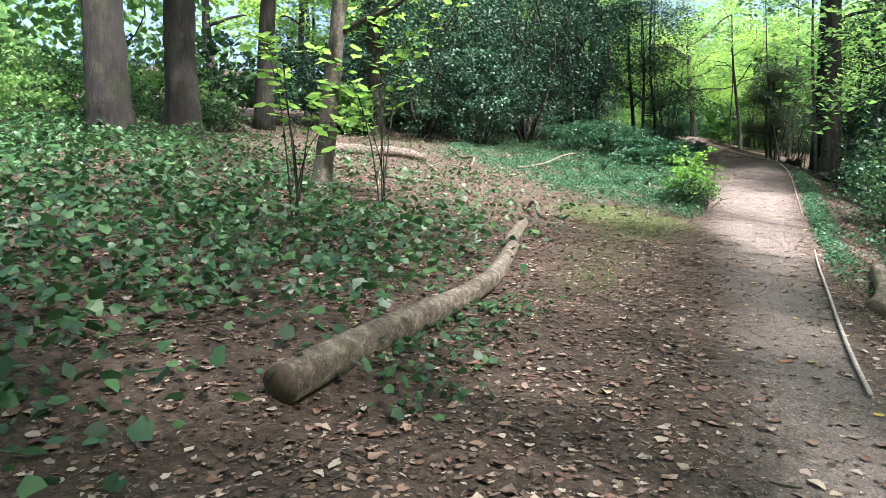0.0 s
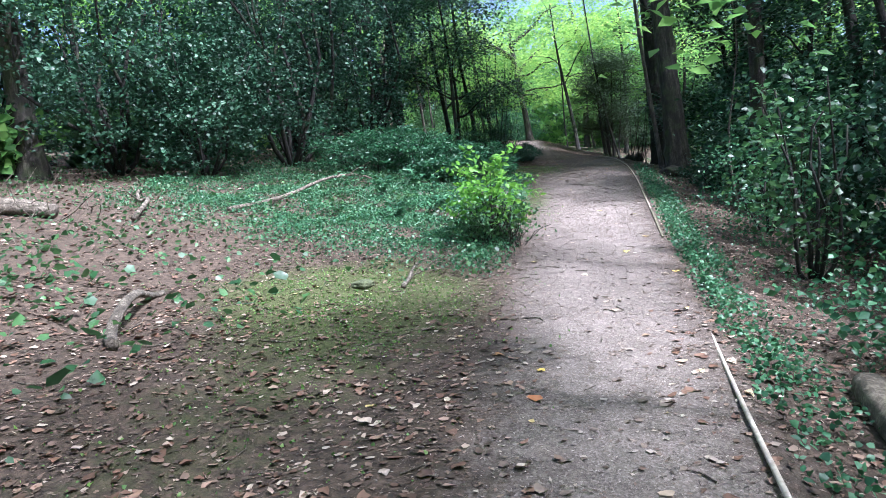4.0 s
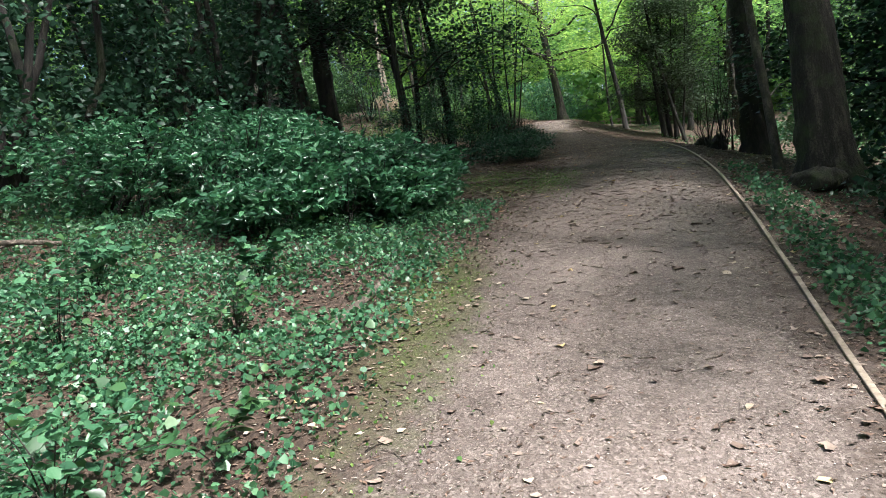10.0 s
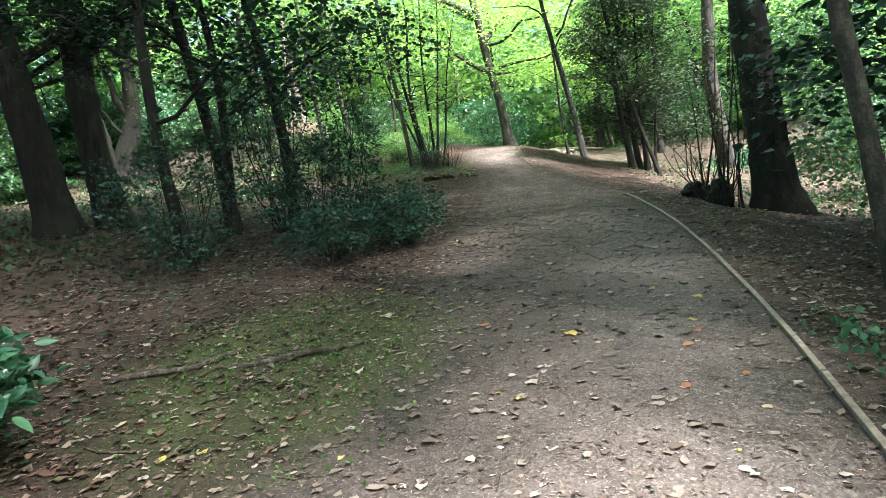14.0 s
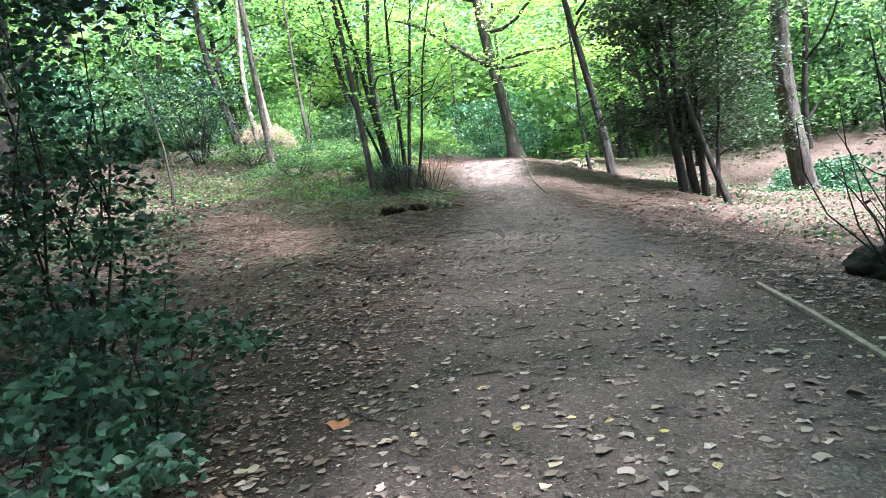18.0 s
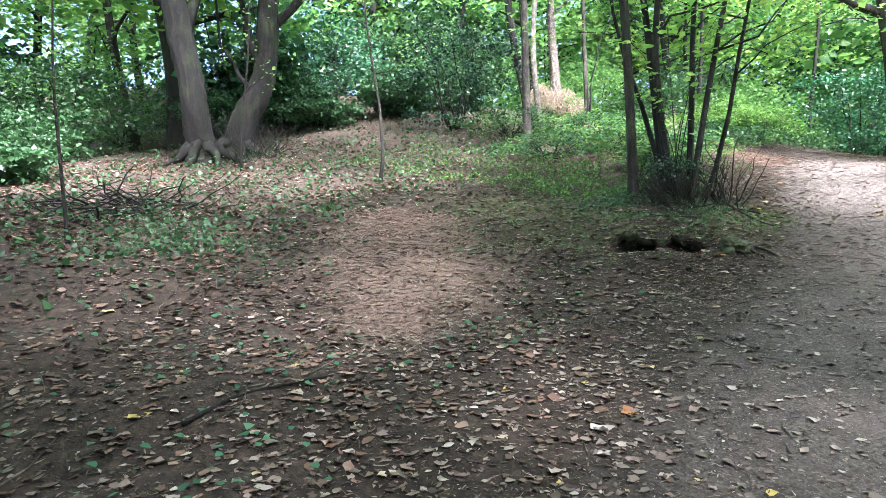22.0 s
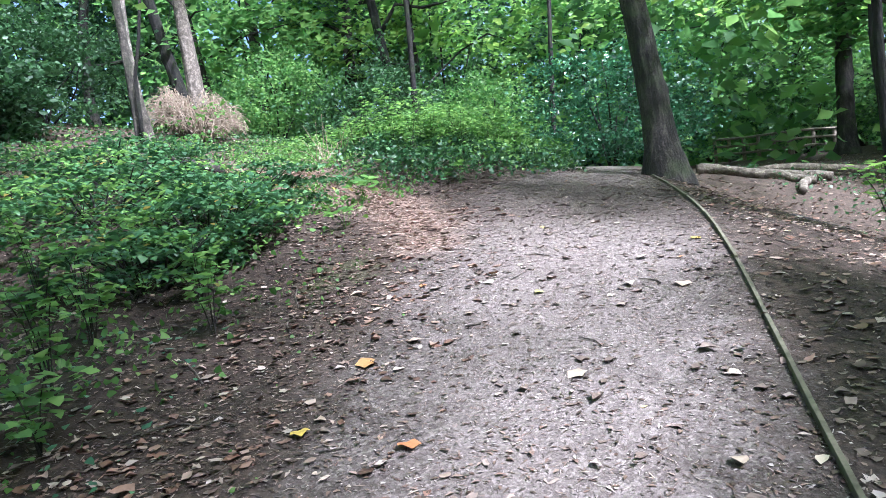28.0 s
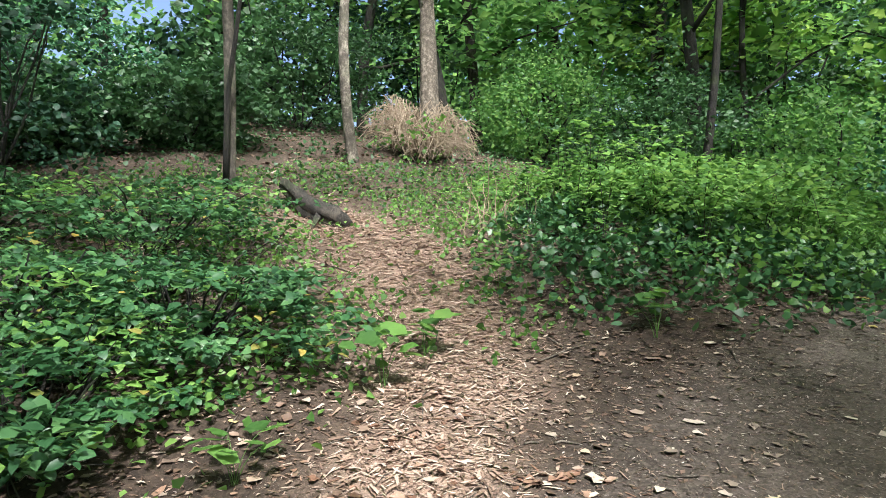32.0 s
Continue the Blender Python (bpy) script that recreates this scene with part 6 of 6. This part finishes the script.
cover("grassy_verge", "short grass and nettles by the sunlit bend", 23000, (-8.5, .3, 41.5, 55), lambda x, y, d: step01(left_of(y, d), .5, 1.4) * (1 - chip_amount(x, y)) * (1.2 - .7 * step01(-x, 3.5, 7)) * (.25 + .75 * step01(y, 45.8, 47.5) + .4 * step01(-x, 1.6, 2.2) * (1 - step01(y, 43.6, 44.4))), NETTLE, .042, .16, 5, HEART, .45, even=.1)
cover("leaf_litter", "thick litter of dead brown leaves", 80000, (-7.5, 5.5, -.5, 53), lambda x, y, d: (.01 + .16 * step01(y, 22, 28) * (1 - step01(y, 42, 45)) * step01(-d, .8, 2.4) + .85 * step01(np.maximum(d, left_of(y, d)), -.3, .35)) * (1 - step01(np.abs(d + 1.5), 3.4, 6.2) * .8) * (1 - .95 * chip_amount(x, y)) * (1 - .55 * moss_amount(x, y)), LITTER, .043, .016, 6, DEADS, .8, "leaf litter", 1.0, even=.6, base=.002)
cover("leaf_fragments", "broken brown leaf fragments and slivers", 170000, (-6.5, 4.6, -.5, 53), lambda x, y, d: (.10 + .30 * step01(y, 22, 28) * (1 - step01(y, 42, 45)) * step01(-d, .5, 1.8) + .85 * step01(np.maximum(d, left_of(y, d)), -.5, .3)) * (1 - step01(np.abs(d + 1.5), 3.0, 5.0) * .85) * (1 - .85 * chip_amount(x, y)), LITTER, .032, .010, 12, [SPLINT, SCRAP, SCRAP], .82, "leaf litter", .8, even=.65, base=.002)
cover("trail_debris", "fine crumbs of leaf and bark on the path", 150000, (-3.0, 4.3, 0, 53), lambda x, y, d: (1 - step01(d, .05, .25)) * (1 - step01(left_of(y, d), .0, 1.0)), CRUMBS, .020, .003, 9, [SPLINT, SCRAP], .86, "leaf litter", .55, even=.6, base=.001)
cover("trail_debris", "dark broken leaf slivers and bark on the path", 80000, (-4.0, 4.3, 0, 53), lambda x, y, d: (1 - step01(d, .05, .25)) * (1 - step01(left_of(y, d), .2, 1.6)) * (.35 + .65 * step01(y, 18, 24)), LITTER, .028, .003, 24, [SPLINT, SCRAP, SPLINT], .85, "leaf litter", .8, even=.45, base=.001)
cover("trail_debris", "bark bits, twigs and leaf slivers on the upper path", 26000, (-2.6, 2.2, 38, 51), lambda x, y, d: (1 - step01(d, .0, .2)) * (1 - step01(left_of(y, d), .3, 1.4)) * (.35 + .65 * step01(left_of(y, d), -1.3, .1)), LITTER, .034, .004, 28, [SPLINT, SPLINT, SCRAP, SLIVER], .85, "leaf litter", .7, even=.3, base=.001)
cover("trail_debris", "pale chips and leaf crumbs on the upper path", 12000, (-2.6, 2.2, 38, 51), lambda x, y, d: (1 - step01(d, .0, .2)) * (1 - step01(left_of(y, d), .2, 1.2)), CRUMBS, .026, .004, 29, [SPLINT, SCRAP], .85, "leaf litter", .7, even=.3, base=.001)
cover("dry_leaves", "red-brown dead leaves drifted under the hollies", 7000, (-7, 1.6, 24.5, 37), lambda x, y, d: step01(left_of(y, d), -.3, .5) * (1 - chip_amount(x, y)), RUST, .056, .006, 22, CRUMPLED, .82, "leaf litter", .95, even=.5, base=.003)
cover("dry_leaves", "dead leaves and bark strewn over the slope", 14000, (2.9, 9, 12, 46), lambda x, y, d: step01(d, .1, .6) * (.35 + .65 * step01(y, 20, 24)), RUST, .06, .008, 23, DEADS, .8, "leaf litter", .95, even=.5, base=.003)
cover("bank_litter", "brown leaves drifted over the far bank", 30000, (-16, 11, 0, 62), lambda x, y, d: step01(np.abs(d + 1.5), 3.6, 5.5) * (1 - chip_amount(x, y)), RUST, .075, .02, 10, DEADS, .7, "leaf litter", 1.0, even=.6)
cover("bank_greens", "low green plants and grass over the far bank", 30000, (-14, 10, 12, 60), lambda x, y, d: step01(np.abs(d + 1.5), 4.0, 6) * (1 - .5 * step01(np.abs(d + 1.5), 8, 12)) * (1 - chip_amount(x, y)), SHADE, .062, .2, 11, HEART, .5, even=-.2)
cover("wood_chips", "pale scattered bark chips", 36000, (-6.2, -.6, 34.5, 49.5), lambda x, y, d: chip_amount(x, y) ** 1.2, CHIPS, .062, .014, 7, [SPLINT, SLIVER], .78, "wood chips", .9, even=.8, base=.003)

cover("moss_tufts", "short mossy turf beside the path", 9000, (-3.5, 2.0, 5, 46), lambda x, y, d: moss_amount(x, y) ** 1.6 * (left_of(y, d) > -.6), GRASS, .020, .010, 13, HEART, .4, "moss", even=.3)
def on_mound(x, y):
    return np.clip(1.6 - 1.6 * np.sqrt(((x + 2.6) / 1.8) ** 2 + ((y - 51.1) / 3.1) ** 2), 0, 1)


cover("bramble_cover", "bramble and ivy leaves clothing the mound", 17000, (-5, -.6, 48, 54.4), lambda x, y, d: on_mound(x, y), BRAMBLE, .062, .30, 25, [HEX, HEART, OVAL], .5, even=.2, rise=.9)
cover("nettle_cover", "sunlit nettle leaves over the mound's crown", 9000, (-5, -.6, 48.6, 54.4), lambda x, y, d: on_mound(x, y) * step01(y + .3 * x, 48.2, 49.6), NETTLE, .055, .42, 26, [HEART, HEX], .5, even=.2, rise=.7)
cover("ivy_carpet", "ivy sprigs beside the fallen log", 380, (-2.1, -1.0, 2.8, 6.2), lambda x, y, d: in_patch(x, y, -1.5, 4.3, .35, 1.3), BRAMBLE, .06, .1, 20, [HEART, LOBED], .55, even=-.1)
cover("ivy_carpet", "ivy creeping round the coppiced stems", 2600, (-3.4, .0, 39.6, 43.2), lambda x, y, d: in_patch(x, y, -1.5, 41.2, .75, .8), SHADE, .034, .10, 14, [HEART, HEX], .45, even=-.4)

cover("dry_leaves", "dead leaves strewn on the dark mossy bank", 4500, (-6.5, -.2, 35, 43), lambda x, y, d: step01(left_of(y, d), -.2, .6) * (1 - chip_amount(x, y)), RUST, .06, .006, 17, CRUMPLED, .85, "leaf litter", .95, even=.7, base=.004)
cover("dry_leaves", "large red-brown dead leaves on the first bank", 11000, (-9, 3.5, -.5, 13), lambda x, y, d: step01(np.maximum(d, left_of(y, d)), -.5, .3) * (1 - .5 * step01(-d, 5, 9)), RUST, .06, .008, 18, CRUMPLED, .82, "leaf litter", .9, even=.7, base=.004)
cover("dry_leaves", "brown leaves over the slope and clearing beside the sycamore", 8000, (.3, 9, 44, 66), lambda x, y, d: step01(d, .0, .3), RUST, .07, .008, 19, DEADS, .85, "leaf litter", .95, even=.7, base=.004)
cover("dry_leaves", "curled dead leaves strewn on path and verge", 16500, (-6, 4.5, 0, 53), lambda x, y, d: (.12 + .08 * (y < 12) + .88 * step01(y, 21, 27) * (.55 + .45 * step01(-d, .2, 1.2)) * (1 - .88 * step01(y, 40.5, 43.5))) * (1 - chip_amount(x, y)) * (1 - step01(np.abs(d + 1.6), 2.2, 4.5)), PALE, .05, .001, 16, CRUMPLED, .92, "leaf litter", .95, even=.7, base=.002)
cover("pale_leaves", "pale dry leaves scattered over path and verge", 2600, (-6, 4.5, 0, 53), lambda x, y, d: (.35 + .65 * step01(y, 20, 26)) * (1 - step01(np.abs(d + 1.6), 2.2, 4.5)), PALE, .07, .001, 15, CRUMPLED, .94, "leaf litter", .9, even=.7, base=.003)


def ground_twigs():
    r = np.random.default_rng(77)
    chunks = []
    for k in range(2000):
        y = r.uniform(0, 52)
        x = float(EDGE_X(y)) + r.choice([r.uniform(-6.5, -1.2), r.uniform(-2.6, .1), r.uniform(.1, 2.5)], p=[.68, .10, .22])
        az, ln = r.uniform(0, 6.28), r.uniform(.06, .42) * (.4 if -2.4 < x - float(EDGE_X(y)) < 0 else 1)
        e = np.array([x + math.cos(az) * ln, y + math.sin(az) * ln])
        m = (np.array([x, y]) + e) / 2 + r.normal(0, .03, 2)
        pts = np.array([(q[0], q[1], gz(*q) + .008) for q in ((x, y), m, e)])
        th = r.uniform(.0018, .006)
        chunks.append(tube(pts, [th, th, th * .5], 4, 0, k, False))
    tagged(new("fallen_twigs", np_mesh("fallen_twigs", *merge(chunks), DEAD, True)), "thin dead twigs lying on the woodland floor", "twigs", kind="stuff")


ground_twigs()

# single leaves on the trail that stand out
leaf_meshes = []
for k in range(6):
    shp = LOBED if k % 2 else OVAL
    v = shp[0] * np.array([1.0 + .15 * (k % 3), 1, 1.5]) * np.array([.078, .078, .05])
    v[:, 2] += .005 * np.sin(v[:, 1] * 50 + k) * np.cos(v[:, 0] * 45 + k) + .004
    leaf_meshes.append({m.name: np_mesh("fallen_leaf", v, shp[1], m, True) for m in (YELLOW, CREAM, ORANGE)})
for k in range(290):
    y = rb.uniform(1.5, 51)
    w = float(WIDTH(y))
    x = float(EDGE_X(y)) - rb.uniform(-.1, w + .5)
    m = (CREAM, CREAM, CREAM, YELLOW, CREAM, ORANGE)[k % 6]
    ob = new("fallen_leaf", leaf_meshes[k % 6][m.name])
    s = rb.uniform(.5, 1.2)
    ob.matrix_world = pose(x, y, gz(x, y) + .004, rb.uniform(-8, 8), rb.uniform(-8, 8), rb.uniform(0, 360)) @ Matrix.Diagonal((s, s, s, 1))
    tagged(ob, {"yellow_leaf": "yellow fallen leaf on the path", "pale_leaf": "pale dry fallen leaf on the path", "russet_leaf": "russet fallen leaf on the path"}[m.name], "leaf", "fallen leaves on the path")
